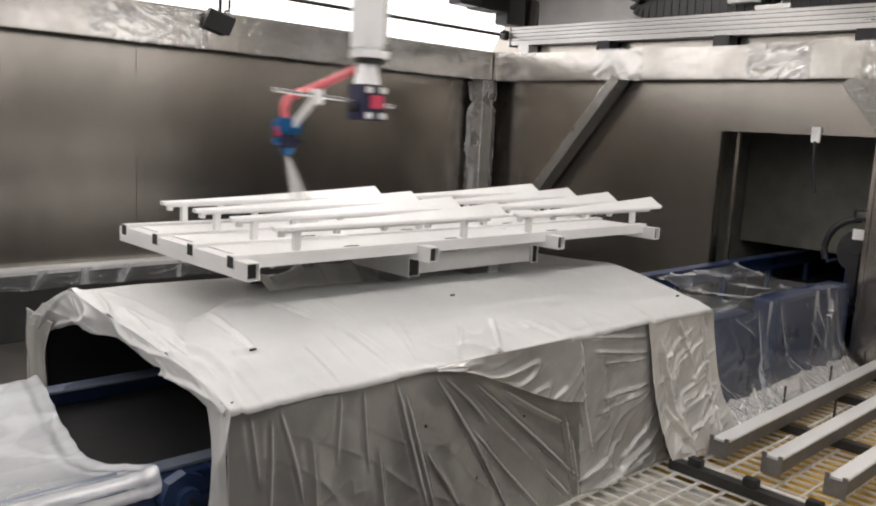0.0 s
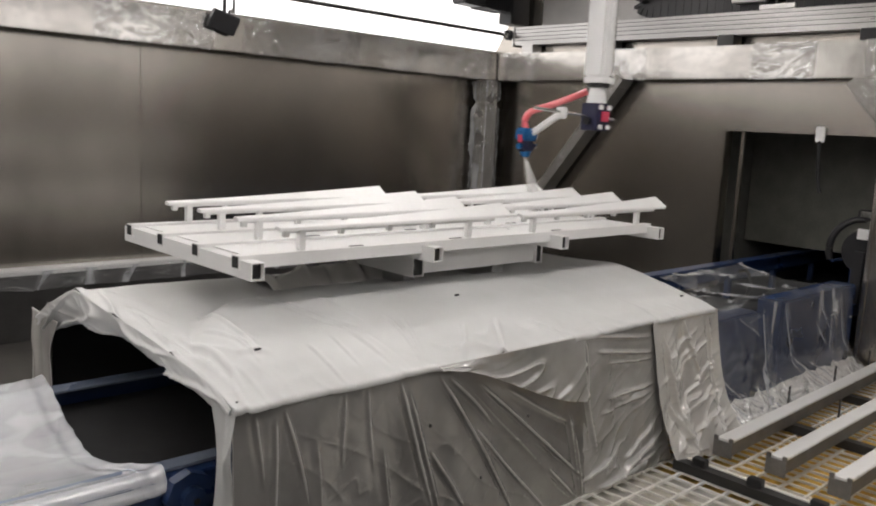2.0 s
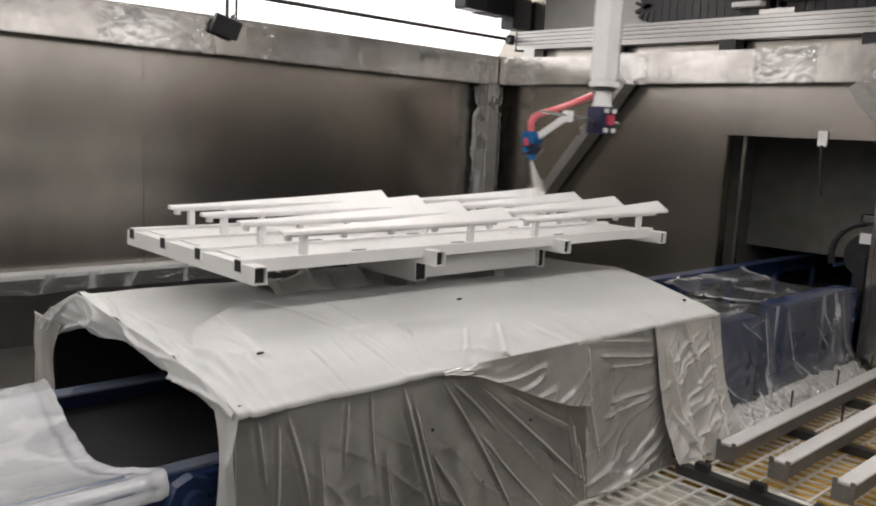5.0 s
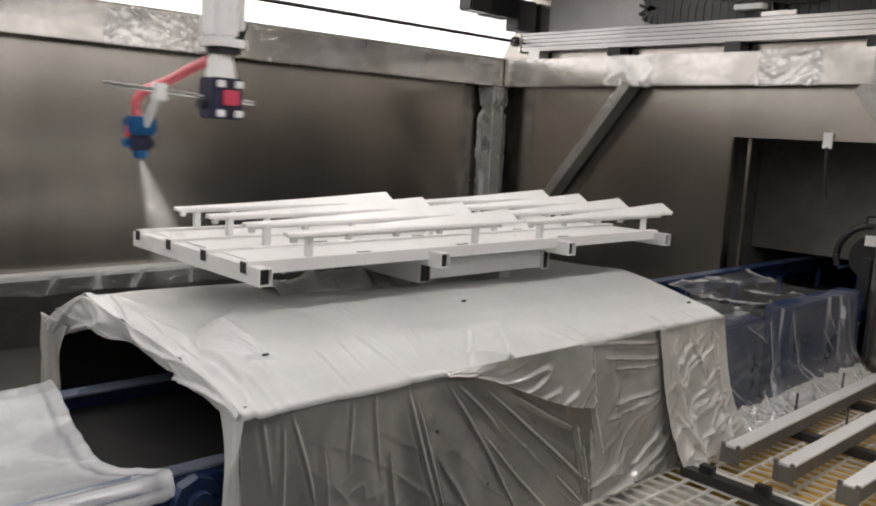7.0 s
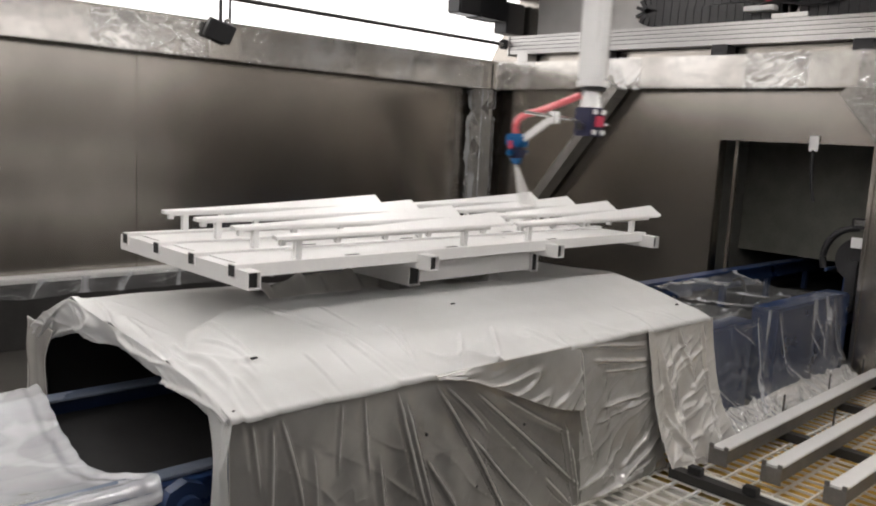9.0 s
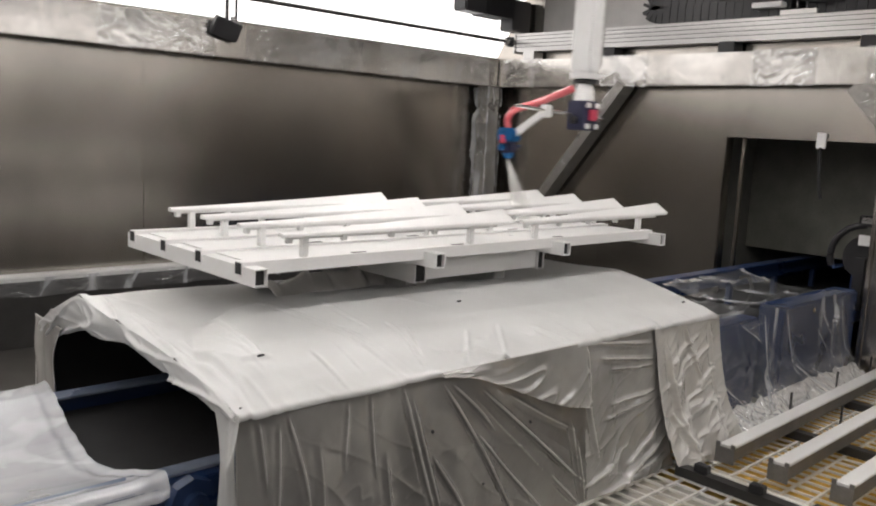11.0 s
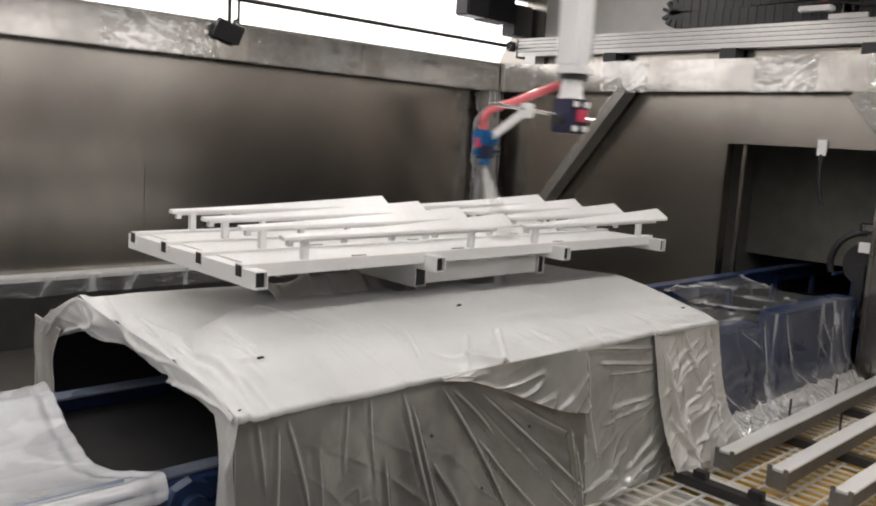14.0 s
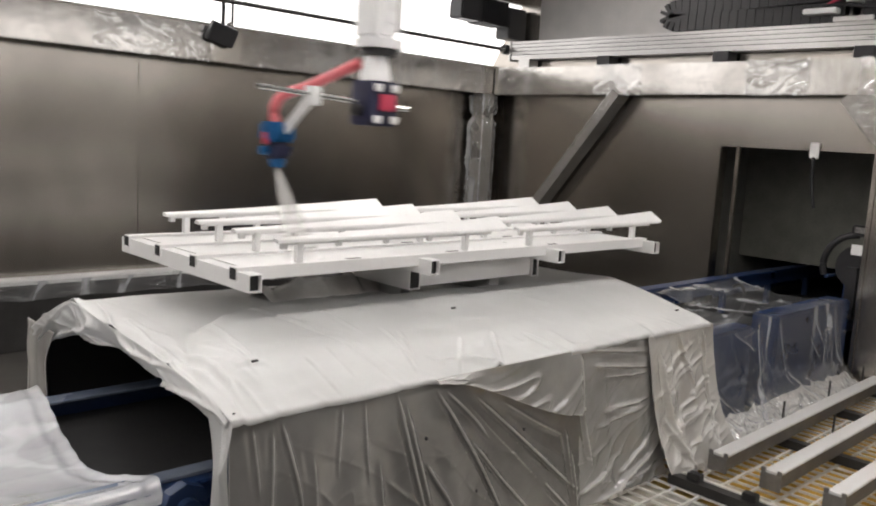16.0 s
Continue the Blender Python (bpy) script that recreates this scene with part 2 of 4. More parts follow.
GALV = mat("galvanised", (0.72, 0.7, 0.64), 0.55, 0.0, vary=0.2, scale=8, tint=(0.75, 0.74, 0.72), tint_scale=4, tint_amount=0.7)
PIT = mat("yellow_filter", (0.55, 0.34, 0.06), 0.85, vary=0.35, scale=5, tint=(0.5, 0.3, 0.05), tint_scale=2.4, tint_amount=0.9)
PIT_GREY = mat("grey_filter", (0.42, 0.41, 0.39), 0.9, vary=0.3, scale=6, tint=(0.6, 0.5, 0.3), tint_scale=3, tint_amount=0.5)
DARK_STEEL = mat("dark_steel", (0.045, 0.044, 0.043), 0.5, 0.3, vary=0.3, scale=8)
HOSE = mat("pink_hose", (0.74, 0.13, 0.15), 0.35, vary=0.15, coat=0.3)
FLOOR = mat("floor_steel", (0.07, 0.066, 0.06), 0.55, 0.3, vary=0.25, scale=3, tint=(0.12, 0.115, 0.105), tint_scale=2, tint_amount=0.7)
CEIL = mat("ceiling_filter", (0.7, 0.7, 0.68), 0.9, vary=0.08)
TUNNEL = mat("tunnel_grey", (0.2, 0.2, 0.18), 0.6, vary=0.3)
BACK_PANEL = mat("dark_back_panel", (0.19, 0.19, 0.165), 0.6, vary=0.3)
RAIL_PALE = mat("pale_blue_grey", (0.13, 0.16, 0.23), 0.25, vary=0.3, scale=5, tint=(0.3, 0.33, 0.38), tint_scale=3, tint_amount=0.6)
MIST = mist("paint_mist")


# ---- mesh helpers ----
def link(name, bm, material, smooth=False):
    me = bpy.data.meshes.new(name)
    bm.normal_update()
    bm.to_mesh(me)
    bm.free()
    me.materials.append(material)
    if smooth:
        for p in me.polygons:
            p.use_smooth = True
    return new(name, me)


def part(name, bm, material, parent, label="", smooth=False):
    ob = link(name, bm, material, smooth)
    ob.parent = parent
    if label:
        ob["label"] = label
    return ob


def empty(name, x=0, y=0, z=0, label="", category="", group=""):
    ob = new(name)
    ob.matrix_basis = pose(x, y, z)
    return tagged(ob, label, category, group)


def add_box(bm, lo, hi, bevel=0.0, m=None):
    vs = [bm.verts.new((x, y, z)) for x in (lo[0], hi[0]) for y in (lo[1], hi[1]) for z in (lo[2], hi[2])]
    fs = [bm.faces.new([vs[i] for i in q]) for q in ((0, 1, 3, 2), (4, 6, 7, 5), (0, 4, 5, 1), (2, 3, 7, 6), (0, 2, 6, 4), (1, 5, 7, 3))]
    if bevel:
        es = list({e for f in fs for e in f.edges})
        r = bmesh.ops.bevel(bm, geom=es, offset=bevel, segments=2, affect="EDGES", clamp_overlap=True)
        vs = list({v for f in r["faces"] for v in f.verts} | {v for v in vs if v.is_valid})
    if m:
        bmesh.ops.transform(bm, matrix=m, verts=[v for v in vs if v.is_valid])
    return vs


def box(lo, hi, bevel=0.0):
    bm = bmesh.new()
    add_box(bm, lo, hi, bevel)
    return bm


def add_cyl(bm, a, b, r0, r1=None, seg=16, caps=True):
    a, b = Vector(a), Vector(b)
    r1 = r0 if r1 is None else r1
    q = (b - a).to_track_quat("Z", "Y").to_matrix()
    rings = []
    for c, r in ((a, r0), (b, r1)):
        rings.append([bm.verts.new(c + q @ Vector((r * math.cos(2 * math.pi * i / seg), r * math.sin(2 * math.pi * i / seg), 0))) for i in range(seg)])
    for i in range(seg):
        j = (i + 1) % seg
        bm.faces.new((rings[0][i], rings[0][j], rings[1][j], rings[1][i]))
    if caps:
        bm.faces.new(rings[0][::-1])
        bm.faces.new(rings[1])


def cyl(a, b, r0, r1=None, seg=16):
    bm = bmesh.new()
    add_cyl(bm, a, b, r0, r1, seg)
    return bm


def sweep(points, radius, seg=10):
    """A round hose along smoothed points."""
    bm = bmesh.new()
    pts = [Vector(p) for p in points]
    path = []
    for i in range(len(pts) - 1):
        p0, p1, p2, p3 = pts[max(i - 1, 0)], pts[i], pts[i + 1], pts[min(i + 2, len(pts) - 1)]
        for k in range(8):
            t = k / 8
            path.append(0.5 * ((2 * p1) + (p2 - p0) * t + (2 * p0 - 5 * p1 + 4 * p2 - p3) * t * t + (3 * p1 - p0 - 3 * p2 + p3) * t ** 3))
    path.append(pts[-1])
    rings = []
    for i, p in enumerate(path):
        d = path[min(i + 1, len(path) - 1)] - path[max(i - 1, 0)]
        q = d.to_track_quat("Z", "Y").to_matrix()
        rings.append([bm.verts.new(p + q @ Vector((radius * math.cos(2 * math.pi * k / seg), radius * math.sin(2 * math.pi * k / seg), 0))) for k in range(seg)])
    for a, b in zip(rings, rings[1:]):
        for k in range(seg):
            j = (k + 1) % seg
            bm.faces.new((a[k], a[j], b[j], b[k]))
    bm.faces.new(rings[0][::-1])
    bm.faces.new(rings[-1])
    return bm


def add_tube(bm, a, b, w, h, wall=0.004):
    """An open rectangular tube from a to b along x or y: w across, h high."""
    a, b = Vector(a), Vector(b)
    d = (b - a).normalized()
    side, up = d.cross(Vector((0, 0, 1))).normalized(), Vector((0, 0, 1))
    rings = []
    for c in (a, b):
        for k in (0.0, wall):
            rings.append([bm.verts.new(c + side * sx * (w / 2 - k) + up * sz * (h / 2 - k)) for sx, sz in ((-1, -1), (1, -1), (1, 1), (-1, 1))])
    oa, ia, ob_, ib = rings
    for i in range(4):
        j = (i + 1) % 4
        bm.faces.new((oa[i], oa[j], ob_[j], ob_[i]))
        bm.faces.new((ia[j], ia[i], ib[i], ib[j]))
        bm.faces.new((oa[j], oa[i], ia[i], ia[j]))
        bm.faces.new((ob_[i], ob_[j], ib[j], ib[i]))


def tube(a, b, w, h, wall=0.004):
    bm = bmesh.new()
    add_tube(bm, a, b, w, h, wall)
    return bm


def sheet(fn, nu, nv):
    """A grid of points fn(u, v), u and v from 0 to 1."""
    bm = bmesh.new()
    g = [[bm.verts.new(fn(i / nu, j / nv)) for j in range(nv + 1)] for i in range(nu + 1)]
    for i in range(nu):
        for j in range(nv):
            bm.faces.new((g[i][j], g[i + 1][j], g[i + 1][j + 1], g[i][j + 1]))
    return bm


def thicken(ob, t):
    s = ob.modifiers.new("thickness", "SOLIDIFY")
    s.thickness = t
    s.offset = 0
    return ob


def nz(x, y, z=0.0, s=1.0):
    return noise.noise(Vector((x * s, y * s, z * s)))


def crumple(x, y, z, s=1.0):
    """Sharp creases like those of thin film."""
    a = 1 - abs(noise.noise(Vector((x, y, z)) * s)) * 2
    b = 1 - abs(noise.noise(Vector((x + 7.3, y - 3.1, z + 1.7)) * s * 2.1)) * 2
    return 0.65 * a ** 3 + 0.35 * b ** 3


def crease(x, y, z, s=1.0):
    """Thin sharp ridges that cross one another, stronger here and there."""
    v = Vector((x, y, z)) * s
    a = max(0.0, 1 - abs(noise.noise(v)) * 2.6) ** 5
    b = max(0.0, 1 - abs(noise.noise(v * 1.9 + Vector((5.1, 2.2, 9.7)))) * 2.6) ** 5
    k = 0.5 + 0.9 * noise.noise(v * 0.45 + Vector((1.1, 7.2, 3.3)))
    return (0.7 * a + 0.5 * b) * max(0.0, k)


def interp(x, xs, ys):
    return float(np.interp(x, xs, ys))


# ---- room ----
XW, YW, ZC = 6.45, 6.1, 3.3
X0, Y0 = -3.0, -1.2
OPEN_Y0, OPEN_Y1, OPEN_Z = 2.17, 3.42, 1.73


def wall(name, lo, hi, material=STEEL, label="brushed stainless steel wall panels of the spray booth"):
    return tagged(link(name, box(lo, hi), material), label, "wall", kind="structure")


def build_room():
    # left long wall: steel sheets with narrow seams
    w = wall("wall_north", (X0, YW + 0.004, 0), (XW + 0.1, YW + 0.1, ZC))
    xs = [X0, -1.75, 0.44, 2.626, 4.81, XW]
    for a, b in zip(xs, xs[1:]):
        part("panel", box((a + 0.002, YW - 0.004, 0), (b - 0.002, YW + 0.003, 2.44), 0.0015), STEEL, w)
    e = tagged(empty("wall_east"), "brushed stainless steel end wall with a conveyor opening", "wall", kind="structure")
    for lo, hi in (((XW, OPEN_Y1, 0), (XW + 0.08, 4.6, ZC)), ((XW, 4.602, 0), (XW + 0.08, 5.5, ZC)), ((XW, 5.502, 0), (XW + 0.08, YW, ZC)),
                   ((XW, OPEN_Y0, OPEN_Z), (XW + 0.08, OPEN_Y1, ZC)), ((XW, 0.6, 0), (XW + 0.08, OPEN_Y0, ZC)), ((XW, Y0, 0), (XW + 0.08, 0.598, ZC))):
        part("panel", box(lo, hi, 0.001), STEEL, e)
    part("jamb", box((XW - 0.012, OPEN_Y1 - 0.02, 0), (XW + 0.12, OPEN_Y1 + 0.012, OPEN_Z + 0.02), 0.002), STEEL, e)
    part("jamb", box((XW - 0.012, OPEN_Y0 - 0.012, 0), (XW + 0.12, OPEN_Y0 + 0.02, OPEN_Z + 0.02), 0.002), STEEL, e)
    part("lintel", box((XW - 0.012, OPEN_Y0 + 0.02, OPEN_Z), (XW + 0.12, OPEN_Y1 - 0.02, OPEN_Z + 0.02), 0.002), STEEL, e)
    part("door_track", box((XW + 0.13, OPEN_Y1 - 0.12, 0), (XW + 0.16, OPEN_Y1 - 0.09, OPEN_Z + 0.1), 0.002), STEEL, e)
    # south and west walls and the ceiling are unseen, added to close the room
    wall("wall_south", (X0, Y0 - 0.1, 0), (XW + 0.1, Y0, ZC))
    wall("wall_west", (X0 - 0.1, Y0, 0), (X0, YW, ZC))
    tagged(link("ceiling", box((X0 - 0.1, Y0 - 0.1, ZC), (XW + 0.1, YW + 0.1, ZC + 0.1)), CEIL), "pale filter ceiling of the spray booth", "ceiling", kind="structure")
    # tunnel behind the opening; a dark panel is added to catch some light there
    tagged(link("tunnel_back_panel", box((7.5, OPEN_Y0 - 0.24, 0.72), (7.54, OPEN_Y1 + 0.24, 2.29), 0.003), BACK_PANEL), "dark grey-green panel added in the conveyor tunnel to catch light", "door", kind="structure")
    for lo, hi in (((XW + 0.2, OPEN_Y1 + 0.25, 0), (9.5, OPEN_Y1 + 0.33, 2.3)), ((XW + 0.2, OPEN_Y0 - 0.33, 0), (9.5, OPEN_Y0 - 0.25, 2.3)),
                   ((9.5, OPEN_Y0 - 0.33, 0), (9.58, OPEN_Y1 + 0.33, 2.3)), ((XW + 0.2, OPEN_Y0 - 0.33, 2.3), (9.58, OPEN_Y1 + 0.33, 2.38))):
        tagged(link("tunnel_wall", box(lo, hi), TUNNEL), "dark wall of the conveyor tunnel", "wall", kind="structure")
    # floor: plain plates, and a grated pit beside the conveyor
    fl = tagged(empty("floor"), "spray booth floor of steel plates and grating", "floor", kind="structure")
    for lo, hi in (((X0, Y0, -0.06), (2.5, YW, 0)), ((2.5, 2.3, -0.06), (9.58, YW, 0)), ((2.5, Y0, -0.06), (9.58, 0.2, 0))):
        part("plate", box(lo, hi), FLOOR, fl)
    part("pit_bottom", box((3.62, 0.2, -0.2), (XW, 2.3, -0.04)), PIT, fl, "ochre filter mat under the grating")
    part("pit_bottom", box((2.5, 0.2, -0.2), (3.618, 2.3, -0.04)), PIT_GREY, fl, "grey paint-dusted mat under the grating")
    bm = bmesh.new()
    x = 2.54
    while x < XW:
        add_box(bm, (x - 0.005, 0.2, -0.012), (x + 0.005, 2.3, 0))
        x += 0.082
    y = 0.26
    while y < 2.3:
        add_box(bm, (2.5, y - 0.006, -0.012), (XW, y + 0.006, 0.002))
        y += 0.13
    g = part("grating", bm, GALV, fl, "galvanised floor grating dusted with paint")
    g["kind"] = "stuff"


def build_frame():
    """The wrapped steel frame that carries the gantry."""
    f = empty("steel_gantry", 0, 0, 0, "steel gantry frame wrapped in clear film, smeared with paint", "frame")
    part("beam", box((X0, 5.86, 2.14), (6.42, 6.06, 2.4), 0.006), BEAM_STEEL, f)
    part("beam", box((6.25, 0.3, 2.14), (6.43, 5.85, 2.4), 0.006), BEAM_STEEL, f)
    part("post", box((6.13, 5.87, 0), (6.29, 6.03, 2.138), 0.006), BRACE_STEEL, f)
    part("post", box((6.23, 0.5, 0), (6.43, 0.7, 2.138), 0.006), BEAM_STEEL, f)

    def wrap(u, v):
        a = u * 2 * math.pi
        r = 0.105 + 0.012 * crumple(math.cos(a) * 0.3, math.sin(a) * 0.3, v * 2, 3.0) + 0.02 * crease(math.cos(a) * 0.5, math.sin(a) * 0.5 + 0.6 * v, v * 1.4, 3.0) + 0.012 * crease(math.cos(a) * 0.6, math.sin(a) * 0.6 - 0.5 * v, v * 1.6 + 3, 5.0) - 0.03 * math.exp(-((v - 0.9) / 0.02) ** 2)
        k = max(abs(math.cos(a)), abs(math.sin(a))) ** 0.7
        return (6.21 + r * math.cos(a) / k, 5.95 + r * math.sin(a) / k, 0.02 + 2.1 * v)

    part("film_wrap", sheet(wrap, 80, 240), FILM_CLEAR, f, "clear crumpled film round the post", smooth=True)
    for y0, y1, half, deep in ((4.36, 5.81, 0.045, 0.085), (2.34, 0.72, 0.1, 0.07)):
        bm = bmesh.new()
        top, low = Vector((6.33, y0, 2.16)), Vector((6.33, y1, 0.32))
        d = (low - top).normalized()
        s = Vector((1, 0, 0)).cross(d)
        vs = [bm.verts.new(c + Vector((1, 0, 0)) * a * deep + s * b * half) for c in (top, low) for a, b in ((-1, -1), (1, -1), (1, 1), (-1, 1))]
        for i in range(4):
            j = (i + 1) % 4
            bm.faces.new((vs[i], vs[j], vs[4 + j], vs[4 + i]))
        bm.faces.new(vs[:4][::-1])
        bm.faces.new(vs[4:])
        part("brace", bm, BRACE_STEEL, f)

        def brace_film(u, v, top=top, d=d, s=s, half=half, deep=deep):
            a = u * 2 * math.pi
            k = max(abs(math.cos(a)), abs(math.sin(a)))
            r = 1.1 + 0.22 * crease(math.cos(a) * 0.6, math.sin(a) * 0.6 + 2 * v, v * 2.5, 2.2) + 0.1 * crease(math.cos(a), math.sin(a), v * 4 + 4, 2.5)
            c = top + d * (0.08 + 1.6 * v)
            return c + Vector((1, 0, 0)) * (deep * r * math.cos(a) / k) + s * (half * r * math.sin(a) / k)

        part("film_wrap", sheet(brace_film, 64, 220), FILM_WRAP, f, "clear crumpled film round the brace", smooth=True)

    def beam_film(x0, x1, seed):
        def fn(u, v):
            x = x0 + (x1 - x0) * u
            return (x, 5.853 - 0.03 * crease(x + seed, 0, v * 0.5 + 0.6 * x, 3) * 0.25 - 0.004 * crease(x, seed, v * 0.3, 7), 2.13 + 0.28 * v)
        return sheet(fn, int(60 * (x1 - x0)), 26)

    for x0, x1, seed in ((-1.0, 0.6, 1), (2.2, 3.1, 4), (3.35, 4.5, 7), (4.7, 6.1, 9)):
        part("film_wrap", beam_film(x0, x1, seed), FILM_WRAP, f, smooth=True)

    def end_film(y0, y1, seed):
        def fn(u, v):
            y = y0 + (y1 - y0) * u
            return (6.243 - 0.03 * crease(y + seed, 0, v * 0.5 + 0.6 * y, 3) * 0.3 - 0.005 * crease(y, seed, v * 0.3, 7), y, 2.13 + 0.28 * v)
        return sheet(fn, int(70 * (y1 - y0)), 26)

    for y0, y1, seed in ((2.65, 3.15, 2), (4.1, 4.6, 5), (5.3, 5.8, 8), (1.6, 2.3, 3)):
        part("film_wrap", end_film(y0, y1, seed), FILM_WRAP, f, smooth=True)


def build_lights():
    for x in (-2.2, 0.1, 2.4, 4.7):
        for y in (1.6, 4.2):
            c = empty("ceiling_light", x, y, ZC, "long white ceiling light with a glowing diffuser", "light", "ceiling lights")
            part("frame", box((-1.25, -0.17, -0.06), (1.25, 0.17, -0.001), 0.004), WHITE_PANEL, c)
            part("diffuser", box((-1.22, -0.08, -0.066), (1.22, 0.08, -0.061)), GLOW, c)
    # slanted light boxes along the top of the long wall, plus an added row opposite
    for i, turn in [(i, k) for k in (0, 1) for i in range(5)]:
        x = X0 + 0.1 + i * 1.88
        c = empty("wall_light", x, 0, 0, "slanted white light box, north row above the beam, south row added", "light", "wall lights")
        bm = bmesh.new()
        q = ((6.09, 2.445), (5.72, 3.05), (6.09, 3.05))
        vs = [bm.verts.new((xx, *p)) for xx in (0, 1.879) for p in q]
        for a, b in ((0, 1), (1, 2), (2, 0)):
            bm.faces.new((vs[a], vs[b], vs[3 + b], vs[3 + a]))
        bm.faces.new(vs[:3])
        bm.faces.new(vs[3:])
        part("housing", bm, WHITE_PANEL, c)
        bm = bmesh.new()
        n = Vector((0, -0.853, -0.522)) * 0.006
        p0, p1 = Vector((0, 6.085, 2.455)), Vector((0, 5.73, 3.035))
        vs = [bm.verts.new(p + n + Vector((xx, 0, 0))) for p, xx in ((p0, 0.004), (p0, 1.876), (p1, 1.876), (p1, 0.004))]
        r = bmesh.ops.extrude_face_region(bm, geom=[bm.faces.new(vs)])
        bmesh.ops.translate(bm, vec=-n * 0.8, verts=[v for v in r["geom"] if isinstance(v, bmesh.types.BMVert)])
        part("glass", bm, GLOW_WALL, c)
        # the turned copies are an unseen south row, added to light the near sides
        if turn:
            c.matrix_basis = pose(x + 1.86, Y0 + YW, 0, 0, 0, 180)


# ---- conveyor ----
def build_conveyor():
    c = empty("conveyor", 0, 3.0, 0, "blue painted steel conveyor with a black belt", "conveyor")
    for y in (-0.55, 0.55):
        part("side_rail", box((-2.8, y - 0.03, 0.28), (9.3, y + 0.03, 0.46), 0.004), BLUE, c)
    part("rail_cap", box((-2.8, -0.535, 0.462), (4.0, -0.46, 0.474), 0.003), RAIL_PALE, c, "pale blue-grey rail cap")
    part("rail_cap", box((-2.8, 0.44, 0.462), (4.0, 0.53, 0.474), 0.003), RAIL_PALE, c, "pale blue-grey rail cap")
    part("belt", box((-2.8, -0.5, 0.36), (9.3, 0.5, 0.39)), BELT, c)
    for x in (-2.0, -0.2, 1.6, 3.4, 5.2, 7.6):
        for y in (-0.55, 0.55):
            part("leg", box((x - 0.04, y - 0.04, 0), (x + 0.04, y + 0.04, 0.279), 0.004), BLUE, c)
    # drive housing beyond the film box
    part("drive_box", box((4.14, -0.74, 0.0), (4.95, -0.59, 0.60), 0.012), BLUE, c)
    part("drive_box", box((5.2, -0.78, 0.0), (6.42, -0.6, 0.64), 0.012), BLUE, c)
    part("guard_rail", box((4.3, 0.1, 0.56), (9.2, 0.14, 0.67), 0.004), BLUE, c)
    part("guard_rail", box((4.3, 0.06, 0.672), (9.2, 0.16, 0.69), 0.003), BLUE, c)
    part("guard_rail", box((6.0, -0.585, 0.462), (9.2, -0.56, 0.565), 0.004), BLUE, c)
    part("guard_rod", cyl((6.5, -0.55, 0.775), (9.2, -0.55, 0.775), 0.012), BLUE, c)
    for x in (6.9, 7.9):
        part("rod_post", cyl((x, -0.555, 0.462), (x, -0.555, 0.775), 0.012), BLUE, c)
    for x in (4.6, 5.4, 6.2, 7.0, 7.8):
        part("rail_post", box((x - 0.025, 0.1, 0.39), (x + 0.025, 0.14, 0.559), 0.003), BLUE, c)
    part("bracket", sweep([(6.3, 0.09, 0.6), (6.3, 0.02, 0.62), (6.3, -0.02, 0.52), (6.3, 0.0, 0.42)], 0.015), DARK_STEEL, c)
    for z in (0.2, 0.4, 0.52):
        part("bolt", cyl((6.36, -0.781, z), (6.36, -0.79, z), 0.012, seg=6), CHROME, c)
    b = part("bearing", cyl((1.19, -0.585, 0.40), (1.19, -0.63, 0.40), 0.085, seg=8), BLUE, c, "octagonal blue bearing plate")
    part("hub", cyl((1.19, -0.63, 0.40), (1.19, -0.66, 0.40), 0.04, seg=16), BLUE, b)
    part("bolt", cyl((1.19, -0.66, 0.40), (1.19, -0.672, 0.40), 0.012, seg=6), CHROME, b)


# ---- film cover over the conveyor ----
MOUTH_Y = [2.13, 2.2, 2.265, 2.38, 2.51, 2.65, 2.79, 2.95, 3.1, 3.25, 3.35, 3.43, 3.52, 3.65, 3.85, 3.97]
MOUTH_Z = [0.765, 0.795, 0.813, 0.828, 0.84, 0.855, 0.866, 0.872, 0.878, 0.89, 0.9, 0.901, 0.878, 0.825, 0.735, 0.67]
SMOOTH_Y = [2.13, 2.2, 2.28, 2.42, 2.56, 2.66, 2.72, 2.77, 2.82, 3.05, 3.25, 3.38, 3.46, 3.65, 3.85, 3.97]
SMOOTH_Z = [0.755, 0.785, 0.805, 0.84, 0.869, 0.886, 0.894, 0.896, 0.892, 0.878, 0.873, 0.868, 0.855, 0.81, 0.73, 0.66]
XA, XB = 1.2, 4.06


def ease(t):
    t = min(1.0, max(0.0, t))
    return t * t * (3 - 2 * t)


